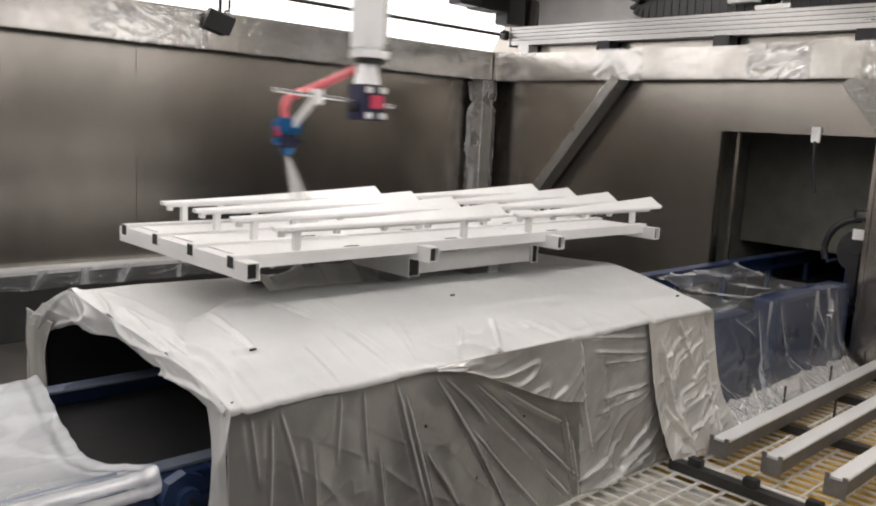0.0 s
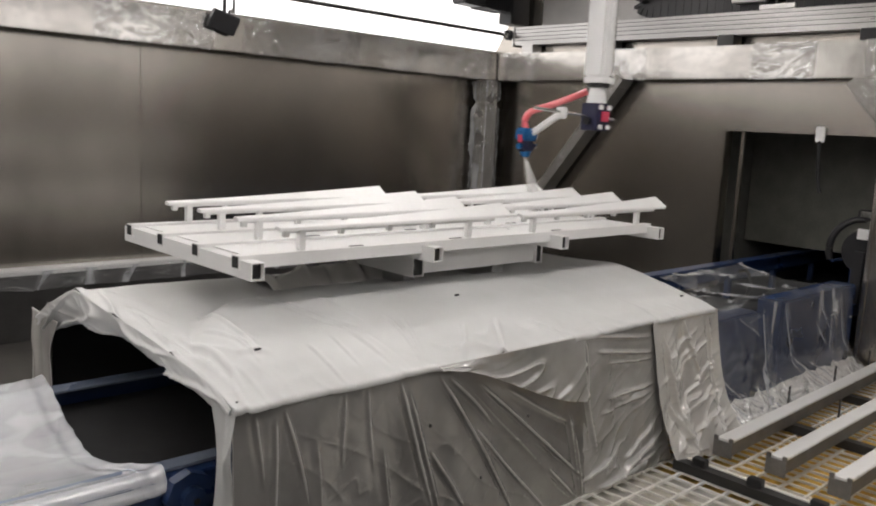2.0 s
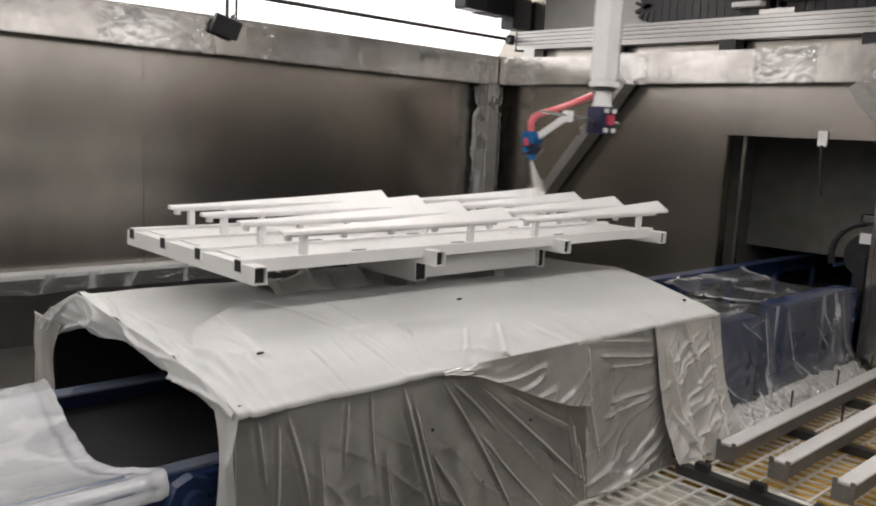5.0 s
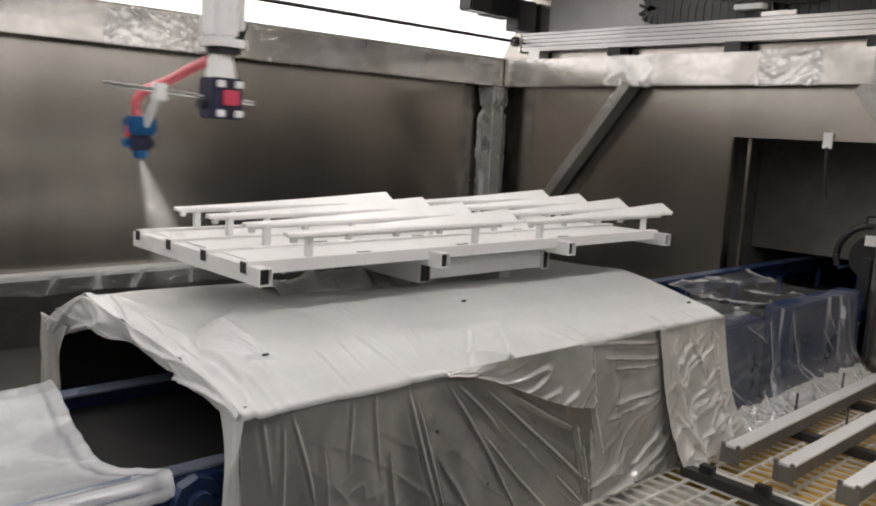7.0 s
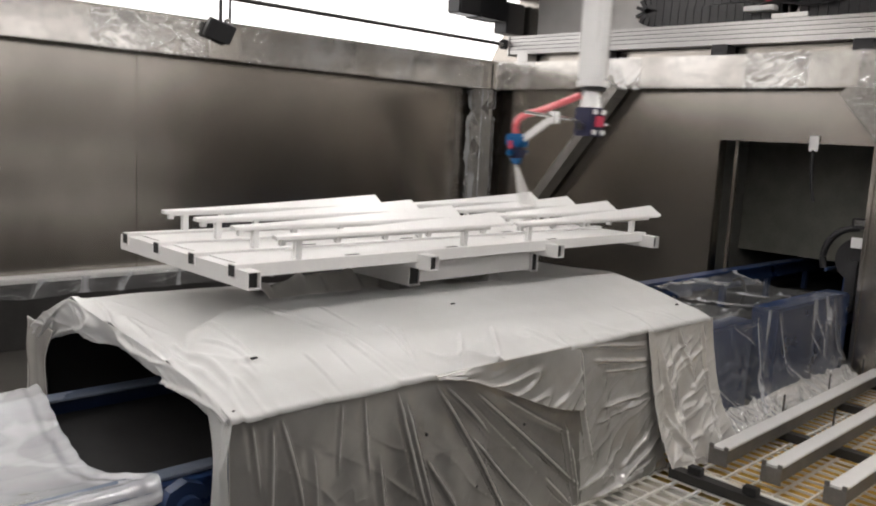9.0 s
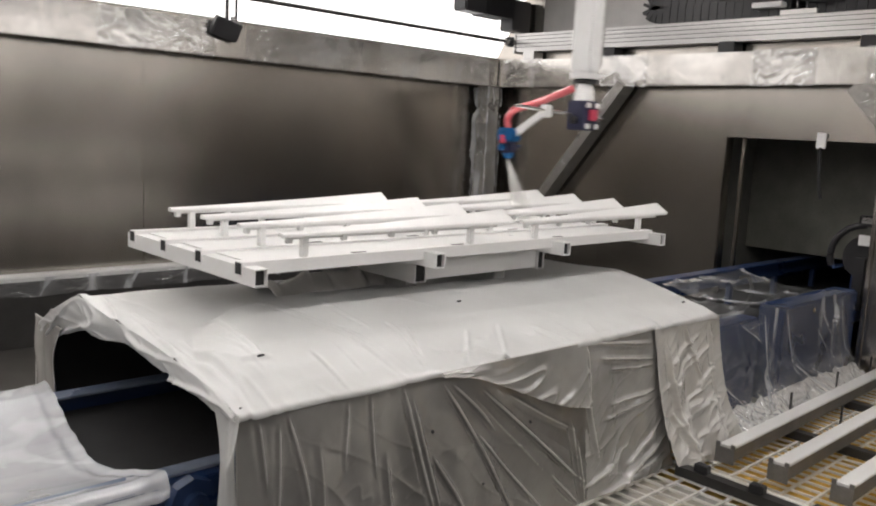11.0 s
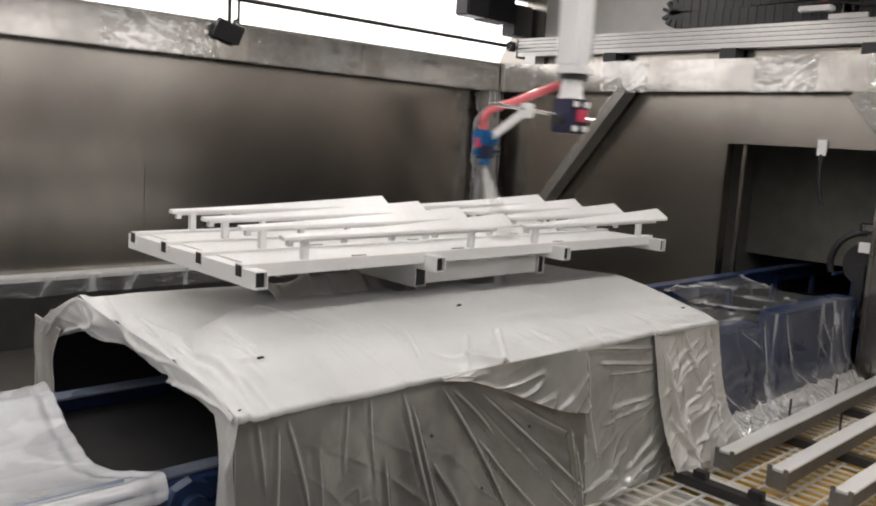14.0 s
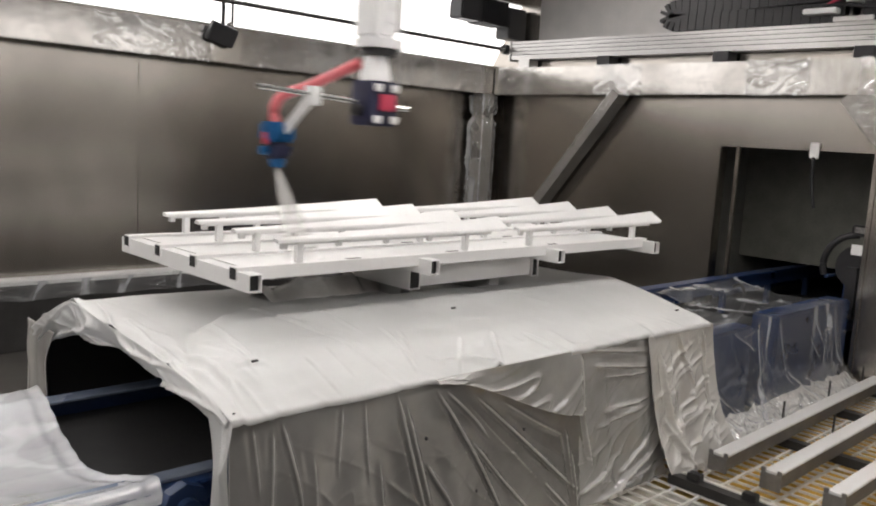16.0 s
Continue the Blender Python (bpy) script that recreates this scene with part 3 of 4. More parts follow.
def arch_z(x, y):
    """Height of the film tunnel: a drawn-in mouth, then a rounded hump over the front half."""
    t = min(1, max(0, (x - XA) / (XB - XA)))
    z = interp(y, MOUTH_Y, MOUTH_Z) * (1 - t) + interp(y, SMOOTH_Y, SMOOTH_Z) * t
    rear = 2.76 + 0.2 * ease((x - 1.22) / 0.5)
    start = 1.22 + 0.16 * ease((y - 2.35) / 0.5)
    rise = math.sqrt(ease((x - start) / 0.18))
    hump = ease((rear - y) / 0.13) * ease((y - 2.12) / 0.3) * rise
    return z + 0.07 * hump * (1 - t) ** 0.8


def streak(a, b, fa, fb, seed=0.0, sharp=5.0):
    """Ridges drawn out along one direction: a runs along them, b across."""
    n = noise.noise(Vector((a * fa + seed, b * fb, seed * 1.7)))
    return max(0.0, 1 - abs(n) * 2.8) ** sharp


def fold_field(X, Z, folds):
    """Sharp-backed folds, each from one point to another: x0, z0, x1, z1, width, height."""
    D = np.zeros_like(X)
    for x0, z0, x1, z1, w, amp in folds:
        L = math.hypot(x1 - x0, z1 - z0)
        dx, dz = (x1 - x0) / L, (z1 - z0) / L
        s = (X - x0) * dx + (Z - z0) * dz
        bow = 0.018 * L * np.sin(np.clip(s / L, 0, 1) * 2.6 + 9 * x0)
        d = (X - x0) * dz - (Z - z0) * dx + bow
        w, amp = 0.75 * w, 0.7 * amp
        near = np.clip((s + 0.05 * L) / (0.16 * L), 0, 1) * np.clip((1.1 * L - s) / (0.35 * L), 0, 1)
        D += amp * near * (np.exp(-np.abs(d / w) ** 1.35) - 0.45 * np.exp(-((d - 2.2 * w) / (1.5 * w)) ** 2))
    return D


def grid_mesh(P):
    """A sheet from an array of points, rows by columns by xyz."""
    nu, nv = P.shape[0], P.shape[1]
    bm = bmesh.new()
    g = [[bm.verts.new(P[i, j]) for j in range(nv)] for i in range(nu)]
    for i in range(nu - 1):
        for j in range(nv - 1):
            bm.faces.new((g[i][j], g[i + 1][j], g[i + 1][j + 1], g[i][j + 1]))
    return bm


# folds of the long side: fine upright ones, then the fan that spreads from under the loose flap
SIDE_UPRIGHT = [(1.391, 0.72, 1.47, 0.40, 0.007, 0.016), (1.357, 0.70, 1.338, 0.36, 0.009, 0.014), (1.285, 0.73, 1.305, 0.5, 0.01, 0.012),
                (1.622, 0.73, 1.62, 0.5, 0.008, 0.010), (1.723, 0.73, 1.755, 0.45, 0.008, 0.012), (1.885, 0.72, 2.03, 0.22, 0.008, 0.024),
                (1.925, 0.68, 2.06, 0.2, 0.012, 0.02), (2.027, 0.44, 2.16, 0.24, 0.008, 0.014), (1.5, 0.6, 1.53, 0.2, 0.016, 0.014), (1.8, 0.5, 1.86, 0.1, 0.014, 0.014)]
SIDE_FAN = [(2.08, 0.70, 2.48, 0.08, 0.008, 0.026), (2.12, 0.70, 2.38, 0.46, 0.010, 0.02), (2.3, 0.625, 2.95, 0.13, 0.008, 0.028),
            (2.25, 0.47, 2.69, 0.04, 0.008, 0.018), (2.047, 0.40, 2.19, 0.18, 0.008, 0.016), (2.45, 0.6, 2.9, 0.36, 0.012, 0.014),
            (2.9, 0.30, 2.97, 0.0, 0.010, 0.022), (2.86, 0.4, 2.95, 0.02, 0.012, 0.02), (2.72, 0.2, 2.9, 0.02, 0.010, 0.016), (2.18, 0.66, 2.7, 0.2, 0.02, 0.014)]
TIE_FOLDS = [(3.0, 0.735, 3.46, 0.69, 0.010, 0.014), (3.05, 0.66, 3.48, 0.61, 0.009, 0.016), (3.14, 0.6, 3.47, 0.575, 0.008, 0.014), (3.15, 0.43, 3.5, 0.44, 0.010, 0.02),
             (3.1, 0.36, 3.5, 0.405, 0.010, 0.012), (3.08, 0.01, 3.6, 0.1, 0.011, 0.03), (3.2, 0.02, 3.62, 0.17, 0.012, 0.026), (2.98, 0.06, 3.3, 0.2, 0.010, 0.02),
             (2.96, 0.5, 3.06, 0.2, 0.012, 0.018), (3.3, 0.1, 3.58, 0.25, 0.010, 0.018), (2.93, 0.74, 2.99, 0.45, 0.014, 0.02)]
END_FOLDS = [(3.6, 0.54, 3.87, 0.67, 0.012, 0.024), (3.64, 0.42, 3.95, 0.6, 0.012, 0.022), (3.78, 0.1, 4.06, 0.24, 0.012, 0.026), (3.62, 0.3, 3.8, 0.0, 0.014, 0.035),
             (3.7, 0.27, 3.9, 0.33, 0.014, 0.04), (3.56, 0.65, 3.72, 0.1, 0.012, 0.03), (3.86, 0.4, 4.02, 0.5, 0.010, 0.02), (3.75, 0.72, 3.9, 0.45, 0.012, 0.02), (4.0, 0.7, 4.12, 0.05, 0.016, 0.03)]


def hanging_film(left, right, y0, nu, nv, folds, soft, rough, slope, flare, tuck=0.0):
    """Film that hangs from the front edge to the floor. left and right: x at the top and at the floor."""
    P = np.zeros((nu + 1, nv + 1, 3))
    for i in range(nu + 1):
        for j in range(nv + 1):
            u, v = i / nu, j / nv
            x = left[0] + (left[1] - left[0]) * v + ((right[0] - left[0]) + (right[1] - right[0] - left[1] + left[0]) * v) * u
            z = max(0.006, (arch_z(x, 2.135) - 0.006) * (1 - v))
            hang = min(1, v * 5) * (0.35 + 0.65 * ease(6 * u) * ease(6 * (1 - u)))
            d = soft * hang * (noise.noise(Vector((x * 4.2 - 0.9 * v, 1.0, v * 0.9))) + 0.5 * noise.noise(Vector((x * 9 - 1.2 * v, 4.0, v * 1.6))))
            a, b = x + slope * z, z - slope * x
            d += rough * (1 + 1.5 * v * v) * hang * (streak(a, b, 1.8, 6.0, 1.3) + 0.6 * streak(x * 0.7 + z, z - x, 2.5, 9.0, 4.1))
            P[i, j] = (x, y0 + tuck * (1 - ease(9 * u)) - 0.03 * v - d - flare * v ** 3 * (0.7 + 0.6 * noise.noise(Vector((x * 5, 0, 4)))), z)
    P[:, :, 1] -= fold_field(P[:, :, 0], P[:, :, 2], folds)
    P[:, :, 2] = np.maximum(P[:, :, 2], 0.006)
    return grid_mesh(P)


def build_cover():
    rnd = random.Random(4)
    c = empty("film_cover", 0, 0, 0, "white overspray-coated plastic film draped as a tunnel over the conveyor", "cover")
    folds = [(rnd.uniform(1.5, XB), rnd.uniform(2.15, 3.0), 0, 0, 0, 0) for _ in range(16)]
    folds = [(x, y, x + rnd.uniform(0.1, 0.3), y - rnd.uniform(0.1, 0.3), rnd.uniform(0.007, 0.012), rnd.uniform(0.0015, 0.003)) for x, y, *_ in folds]
    # long tension folds that run to the pinned points of the front edge
    folds += [(1.68, 2.88, 1.89, 2.15, 0.009, 0.011), (1.72, 2.86, 1.93, 2.2, 0.008, -0.006), (1.95, 2.75, 1.93, 2.42, 0.009, 0.006), (2.05, 2.45, 2.0, 2.18, 0.007, 0.008),
              (2.1, 2.4, 2.03, 2.2, 0.007, 0.007), (1.46, 2.86, 1.405, 2.34, 0.009, 0.013), (1.37, 2.62, 1.385, 2.3, 0.008, 0.01), (1.43, 2.5, 1.41, 2.32, 0.007, 0.008)]
    folds += [(1.3, 2.7, 1.27, 2.2, 0.012, 0.014), (1.25, 2.75, 1.24, 2.25, 0.012, 0.014), (1.34, 2.35, 1.44, 2.33, 0.012, 0.012), (1.6, 2.32, 1.64, 2.14, 0.008, 0.008),
              (1.72, 2.36, 1.74, 2.2, 0.007, 0.006), (2.35, 2.3, 2.2, 2.12, 0.011, 0.012), (2.55, 2.3, 2.42, 2.12, 0.01, 0.013), (2.72, 2.27, 2.85, 2.12, 0.012, 0.014)]
    nu, nv = 480, 240
    P = np.zeros((nu + 1, nv + 1, 3))
    for i in range(nu + 1):
        for j in range(nv + 1):
            u, v = i / nu, j / nv
            x = XA + (XB - XA) * u
            y = 2.135 + (3.97 - 2.135) * max(0.0, v - 0.02) / 0.98
            z = arch_z(x, y) + 0.008 * noise.noise(Vector((x * 1.3, y * 1.3, 0))) + 0.003 * noise.noise(Vector((x * 5, y * 5, 3)))
            edge = max(0, 1 - (y - 2.135) / 0.13)
            rough = 0.25 + 2.2 * math.exp(-((x - 2.5) / 0.38) ** 2)
            z += edge * rough * (0.016 * streak(x, y, 5, 9, 2.0, 3.0) - 0.005)
            # gathers at the drawn-in mouth and behind the rack
            near = math.exp(-((x - XA) / 0.12) ** 2)
            z += 0.014 * near * streak(y, x, 3.0, 14.0, 5.0, 3.0)
            curl = max(0.0, 0.02 - v) / 0.02
            out = 0.008 + 0.012 * (x > 2.86) + 0.016 * (x > 3.5)
            P[i, j] = (x, y + edge * (0.008 * noise.noise(Vector((x * 3, 2, 5))) - out) - 0.004 * min(1, 3 * curl), z - 0.02 * curl)
    P[:, :, 2] += fold_field(P[:, :, 0], P[:, :, 1], folds)
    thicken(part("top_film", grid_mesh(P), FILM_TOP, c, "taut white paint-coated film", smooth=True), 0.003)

    # added black sheets stand in for the shade inside the tunnel
    def shade_sheet(u, v):
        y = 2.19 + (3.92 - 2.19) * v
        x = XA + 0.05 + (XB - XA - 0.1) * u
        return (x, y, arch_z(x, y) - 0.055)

    part("shade_sheet", sheet(shade_sheet, 12, 40), DARK, c, "black sheet added for the shade inside the tunnel", smooth=True)
    part("shade_sheet", box((XA + 0.06, 3.9, 0.05), (XB - 0.02, 3.91, 0.66)), DARK, c)
    part("shade_sheet", box((XB - 0.05, 2.2, 0.47), (XB - 0.04, 3.9, 0.66)), DARK, c)

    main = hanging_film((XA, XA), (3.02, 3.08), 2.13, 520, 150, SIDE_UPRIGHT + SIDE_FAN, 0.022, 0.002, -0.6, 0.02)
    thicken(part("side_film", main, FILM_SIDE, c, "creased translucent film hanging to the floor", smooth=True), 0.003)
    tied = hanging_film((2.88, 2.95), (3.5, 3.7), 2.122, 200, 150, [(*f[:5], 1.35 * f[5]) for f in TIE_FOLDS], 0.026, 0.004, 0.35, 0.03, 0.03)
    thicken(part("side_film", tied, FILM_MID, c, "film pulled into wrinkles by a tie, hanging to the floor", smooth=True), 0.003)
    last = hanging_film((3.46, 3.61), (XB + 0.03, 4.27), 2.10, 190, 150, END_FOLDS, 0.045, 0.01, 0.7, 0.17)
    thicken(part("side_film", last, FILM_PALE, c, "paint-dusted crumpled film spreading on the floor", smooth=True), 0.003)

    def flap(u, v):
        x = 2.04 + 0.88 * u
        drop = (0.012 + 0.30 * ease(u * 0.92) ** 0.85) * v
        pull = 0.014 * streak(v * 0.3 - 0.5 * u, u + 0.4 * v, 1.5, 7.0, 3.0, 3.0) + 0.02 * noise.noise(Vector((x * 4, v * 1.2, 2)))
        return (x + 0.05 * v * u, 2.112 - 0.02 * v - pull * min(1, 3 * v), arch_z(x, 2.135) + 0.002 - drop)

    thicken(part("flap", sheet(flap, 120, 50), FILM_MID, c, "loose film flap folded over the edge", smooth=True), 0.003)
    for x, y in ((1.235, 2.15), (1.405, 2.33), (2.55, 2.55), (3.97, 2.25)):
        part("staple", box((x - 0.013, y - 0.004, arch_z(x, y) + 0.002), (x + 0.013, y + 0.005, arch_z(x, y) + 0.01), 0.002), BLACK, c)
    for x, z in ((2.56, 0.47), (2.29, 0.27), (2.0, 0.55)):
        part("paint_fleck", cyl((x, 2.1, z), (x, 2.094, z + 0.004), 0.008, 0.004, 8), BLACK, c)
    part("floor_skirt", sheet(lambda u, v: (4.0 + 2.35 * u, 2.18 - 0.2 * v - 0.03 * streak(u * 3, v, 2, 5, 1.0), 0.012 + 0.09 * (1 - v) ** 2 + 0.03 * streak(u * 4, v, 2.0, 4.0, 3.0, 3.0)), 160, 24), FILM_DUST, c, "dusted film spread along the floor", smooth=True)

    def back(u, v):
        x = XA + (XB - XA) * u
        z = 0.66 * (1 - v) + 0.01
        return (x, 3.97 + 0.06 * math.sin(v * 2.5) + 0.02 * nz(x, 0, z, 4), z)

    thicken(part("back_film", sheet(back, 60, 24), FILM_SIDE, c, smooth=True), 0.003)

    # film bunched up round the stand under the rack
    def bunch(u, v):
        x = 1.95 + 0.85 * u
        z = arch_z(x, 3.22) - 0.01 + (0.03 + 0.055 * math.sin(math.pi * u) + 0.03 * streak(x, 0, 5, 1, 6.0, 2.0)) * math.sin(math.pi * min(1, v * 1.2))
        return (x, 3.1 + 0.25 * v + 0.03 * streak(z, x, 2, 6, 2.0, 2.0), z)

    thicken(part("bunched_film", sheet(bunch, 90, 30), FILM_PALE, c, "crumpled film bunched under the rack", smooth=True), 0.003)

    # gathered rim that hangs into the mouth of the tunnel
    rim_y = [2.14, 2.25, 2.34, 2.57, 2.75, 2.96, 3.15, 3.36, 3.52, 3.66, 3.8, 3.97]
    rim_d = [0.07, 0.085, 0.1, 0.1, 0.104, 0.088, 0.115, 0.148, 0.15, 0.125, 0.12, 0.1]

    def rim(u, v):
        y = 2.135 + (3.97 - 2.135) * u
        d = interp(y, rim_y, rim_d) * (1 + 0.16 * nz(y, 0, 0, 4))
        lift = 0.028 * streak(y - 0.5 * v * d * 9, v * 0.12 + 0.12 * y, 2.0, 9.0, 2.0, 3.0) + 0.012 * streak(y + 0.25 * v, v * 0.1, 7.0, 6.0, 7.0, 3.0)
        x = XA - 0.012 * math.sin(v * 3) + 0.04 * v - min(1, 2.5 * v) * lift + 0.02 * v * nz(y, 0, 4, 6)
        return (x, y, arch_z(XA, y) - d * v + 0.006 * nz(y, v, 8, 7) * v)

    thicken(part("rim", sheet(rim, 360, 36), FILM_TOP, c, "gathered film edge round the tunnel mouth", smooth=True), 0.003)

    def leg_film(y0, y1, zt, seed):
        def fn(u, v):
            w = 1 - 0.35 * math.sin(min(1, v * 1.5) * math.pi)
            y = y1 + (y0 - y1) * (1 - u) * w
            fold = 0.035 * streak(v, y, 0.8, 9.0, seed, 3.0)
            return (XA + 0.004 - fold * min(1, 4 * v) + 0.03 * v * nz(y, v * 0.3, seed, 8), y + 0.015 * nz(v, 0, seed, 4), zt * (1 - v) + 0.006)
        return sheet(fn, 44, 70)

    thicken(part("front_flap", leg_film(2.27, 2.112, 0.77, 1.0), FILM_TOP, c, smooth=True), 0.003)
    thicken(part("front_flap", leg_film(3.66, 4.01, 0.71, 5.0), FILM_PALE, c, "milky film flap at the tunnel mouth", smooth=True), 0.003)

    # hoops inside that hold the film up
    for x in (1.35, 2.6, 3.9):
        bm = sweep([(x, y, arch_z(x, y) - 0.035) for y in MOUTH_Y[1:-1]], 0.012, 8)
        part("hoop", bm, GREY, c)
    for x in (1.35, 2.6, 3.9):
        part("hoop_post", cyl((x, 2.2, 0), (x, 2.25, 0.77), 0.012), GREY, c)

    # sheet over the conveyor in front of the mouth
    s = empty("cover_sheet", 0, 0, 0, "milky plastic sheet draped over the conveyor before the tunnel", "sheet")
    edge_y = [2.3, 2.37, 2.445, 2.5, 2.555, 2.63, 2.75, 2.88, 3.15, 3.45, 3.6]
    edge_x = [1.08, 1.12, 1.13, 1.12, 1.08, 1.03, 1.01, 1.026, 1.06, 1.105, 1.12]

    def cover(u, v):
        y = 2.4 + (3.62 - 2.4) * v
        xe = interp(y, edge_y, edge_x) + 0.012 * nz(y, 0, 3, 9)
        x = -2.5 + (xe + 2.5) * (1 - (1 - u) ** 1.6)
        z = 0.487 + 0.006 * nz(x, y, 1, 2) - 0.055 * math.sin(math.pi * min(1, max(0, (y - 2.46) / 1.02))) ** 0.7
        if y < 2.47:
            z -= (2.47 - y) ** 2 * 14
        lip = math.exp(-((xe - x) / 0.03) ** 2)
        z += 0.012 * lip + 0.004 * math.exp(-((xe - x - 0.07) / 0.018) ** 2)
        z += 0.004 * streak(y + 0.8 * x, x - 0.3 * y, 1.5, 5.0, 2.0, 4.0) * math.exp(-(xe - x) / 0.3) + 0.002 * streak(x, y, 1.0, 6.0, 5.0, 4.0)
        return (x, y, z)

    thicken(part("sheet", sheet(cover, 300, 110), FILM_MILK, s, smooth=True), 0.003)


def build_clear_sheets():
    """Clear film over the blue drive housings beyond the tunnel."""
    near_lines = [(4.3, 0.62, 4.38, 0.3, 0.008, 0.012), (4.9, 0.64, 5.02, 0.05, 0.008, 0.025), (4.6, 0.62, 4.85, 0.5, 0.008, 0.02), (4.7, 0.58, 4.9, 0.6, 0.007, 0.018),
                  (4.45, 0.26, 4.7, 0.05, 0.007, 0.025), (4.52, 0.2, 4.8, 0.08, 0.007, 0.022), (4.4, 0.15, 4.62, 0.02, 0.007, 0.02), (4.75, 0.56, 4.88, 0.46, 0.007, 0.016)]
    far_lines = [(5.2, 0.66, 5.45, 0.1, 0.009, 0.025), (5.35, 0.3, 5.72, 0.03, 0.009, 0.035), (6.02, 0.6, 6.0, 0.15, 0.010, 0.035), (5.8, 0.55, 6.0, 0.35, 0.008, 0.025),
                 (5.7, 0.45, 5.95, 0.25, 0.008, 0.022), (6.1, 0.64, 6.3, 0.1, 0.009, 0.03), (5.85, 0.4, 6.1, 0.55, 0.008, 0.022), (5.6, 0.2, 5.9, 0.04, 0.009, 0.025)]
    for x0, x1, y_back, z_back, seed, lines in ((4.07, 5.0, 3.4, 0.66, 3, near_lines), (5.02, 6.22, 3.03, 0.68, 9, far_lines)):
        s = empty("clear_sheet", 0, 0, 0, "clear crumpled plastic film over the blue conveyor housing", "film", "clear films")
        nu, nv = 170, 190
        P = np.zeros((nu + 1, nv + 1, 3))
        for i in range(nu + 1):
            for j in range(nv + 1):
                u, v = i / nu, j / nv
                x = x0 + (x1 - x0) * u
                if v < 0.4:
                    # the top, stretched back to the guard rail
                    k = v / 0.4
                    y, z = y_back + (2.215 - y_back) * k, z_back + (0.655 - z_back) * k - 0.05 * math.sin(k * math.pi)
                    z += 0.028 * min(1, 6 * (1 - k)) * (streak(x + 0.5 * y, y - 0.3 * x, 0.9, 5.0, seed, 5.0) + 0.6 * streak(x - 0.3 * y, y + 0.2 * x, 1.3, 9.0, seed + 3, 5.0))
                else:
                    k = (v - 0.4) / 0.6
                    foot = max(0.0, (k - 0.66) / 0.34)
                    y, z = 2.21 - 0.03 * k - 0.16 * foot ** 1.5, 0.66 * (1 - k) ** 0.95
                    x += 0.14 * k * (u - 0.3)
                    m = foot * (0.05 * streak(x + z, z - x, 2.0, 6.0, seed, 3.0) + 0.04 * streak(x - z, x + z, 3.0, 9.0, seed + 2, 3.0)) + 0.012 * nz(x, y, z, 3)
                    m += 0.008 * streak(z, x + 0.3 * z, 1.0, 5.0, seed + 5, 5.0)
                    y, z = y - m, max(0.008, z + 0.4 * m * foot)
                P[i, j] = (x, y, z)
        low = int(0.4 * nv) + 3
        P[:, low:, 1] -= fold_field(P[:, low:, 0], P[:, low:, 2], lines)
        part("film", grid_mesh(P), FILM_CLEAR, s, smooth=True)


# ---- paint rack and its load ----
ROWS_Y = [2.65, 2.965, 3.28, 3.595]
CROSS_X = [1.53, 2.42, 3.30, 4.19]


def build_rack():
    r = empty("paint_rack", 0, 0, 0, "white painted rack welded from square tubes", "rack")
    for x in CROSS_X:
        part("cross_tube", tube((x, 2.545, 1.095), (x, 3.66, 1.095), 0.055, 0.066), WHITE, r)
    for i, y in enumerate(ROWS_Y):
        part("long_tube", tube((1.497, y, 1.118), (4.2, y, 1.118), 0.05, 0.05), WHITE, r)
        # dark plates in the tube ends replace the shade inside them
        part("tube_end_shade", box((1.4945, y - 0.021, 1.097), (1.4968, y + 0.021, 1.139)), DARK, r)
    for x in CROSS_X:
        part("tube_end_shade", box((x - 0.0235, 2.566, 1.066), (x + 0.0235, 2.57, 1.124)), DARK, r)
    for a, b in zip(ROWS_Y, ROWS_Y[1:]):
        part("deck", box((1.56, a + 0.0255, 1.129), (4.16, b - 0.0255, 1.133)), WHITE, r)
    # thin dark plates on the tubes draw the shade of slots
    for x in (2.05, 2.62, 3.35):
        for y in ROWS_Y[:2]:
            part("slot_shade", box((x - 0.035, y - 0.008, 1.1432), (x + 0.035, y + 0.008, 1.1448)), DARK, r)
    for x, w in ((2.5, 0.031), (3.36, 0.021)):
        part("tube_end_shade", box((x - w, 2.768, 0.96), (x + w, 2.772, 1.05)), DARK, r)
    part("support", tube((2.5, 2.76, 1.005), (2.5, 3.4, 1.005), 0.07, 0.1), WHITE, r)
    part("support", tube((3.36, 2.76, 1.005), (3.36, 3.4, 1.005), 0.05, 0.1), WHITE, r)
    part("support_side", box((2.54, 2.775, 0.965), (3.333, 2.785, 1.058), 0.002), WHITE, r)
    part("support_side", box((2.54, 3.38, 0.965), (3.333, 3.39, 1.058), 0.002), WHITE, r)
    part("stand", box((2.58, 2.95, 0.39), (2.65, 3.12, 0.955), 0.004), GREY, r)
    part("stand", box((3.1, 2.85, 0.39), (3.18, 3.2, 0.955), 0.004), GREY, r)
    return r


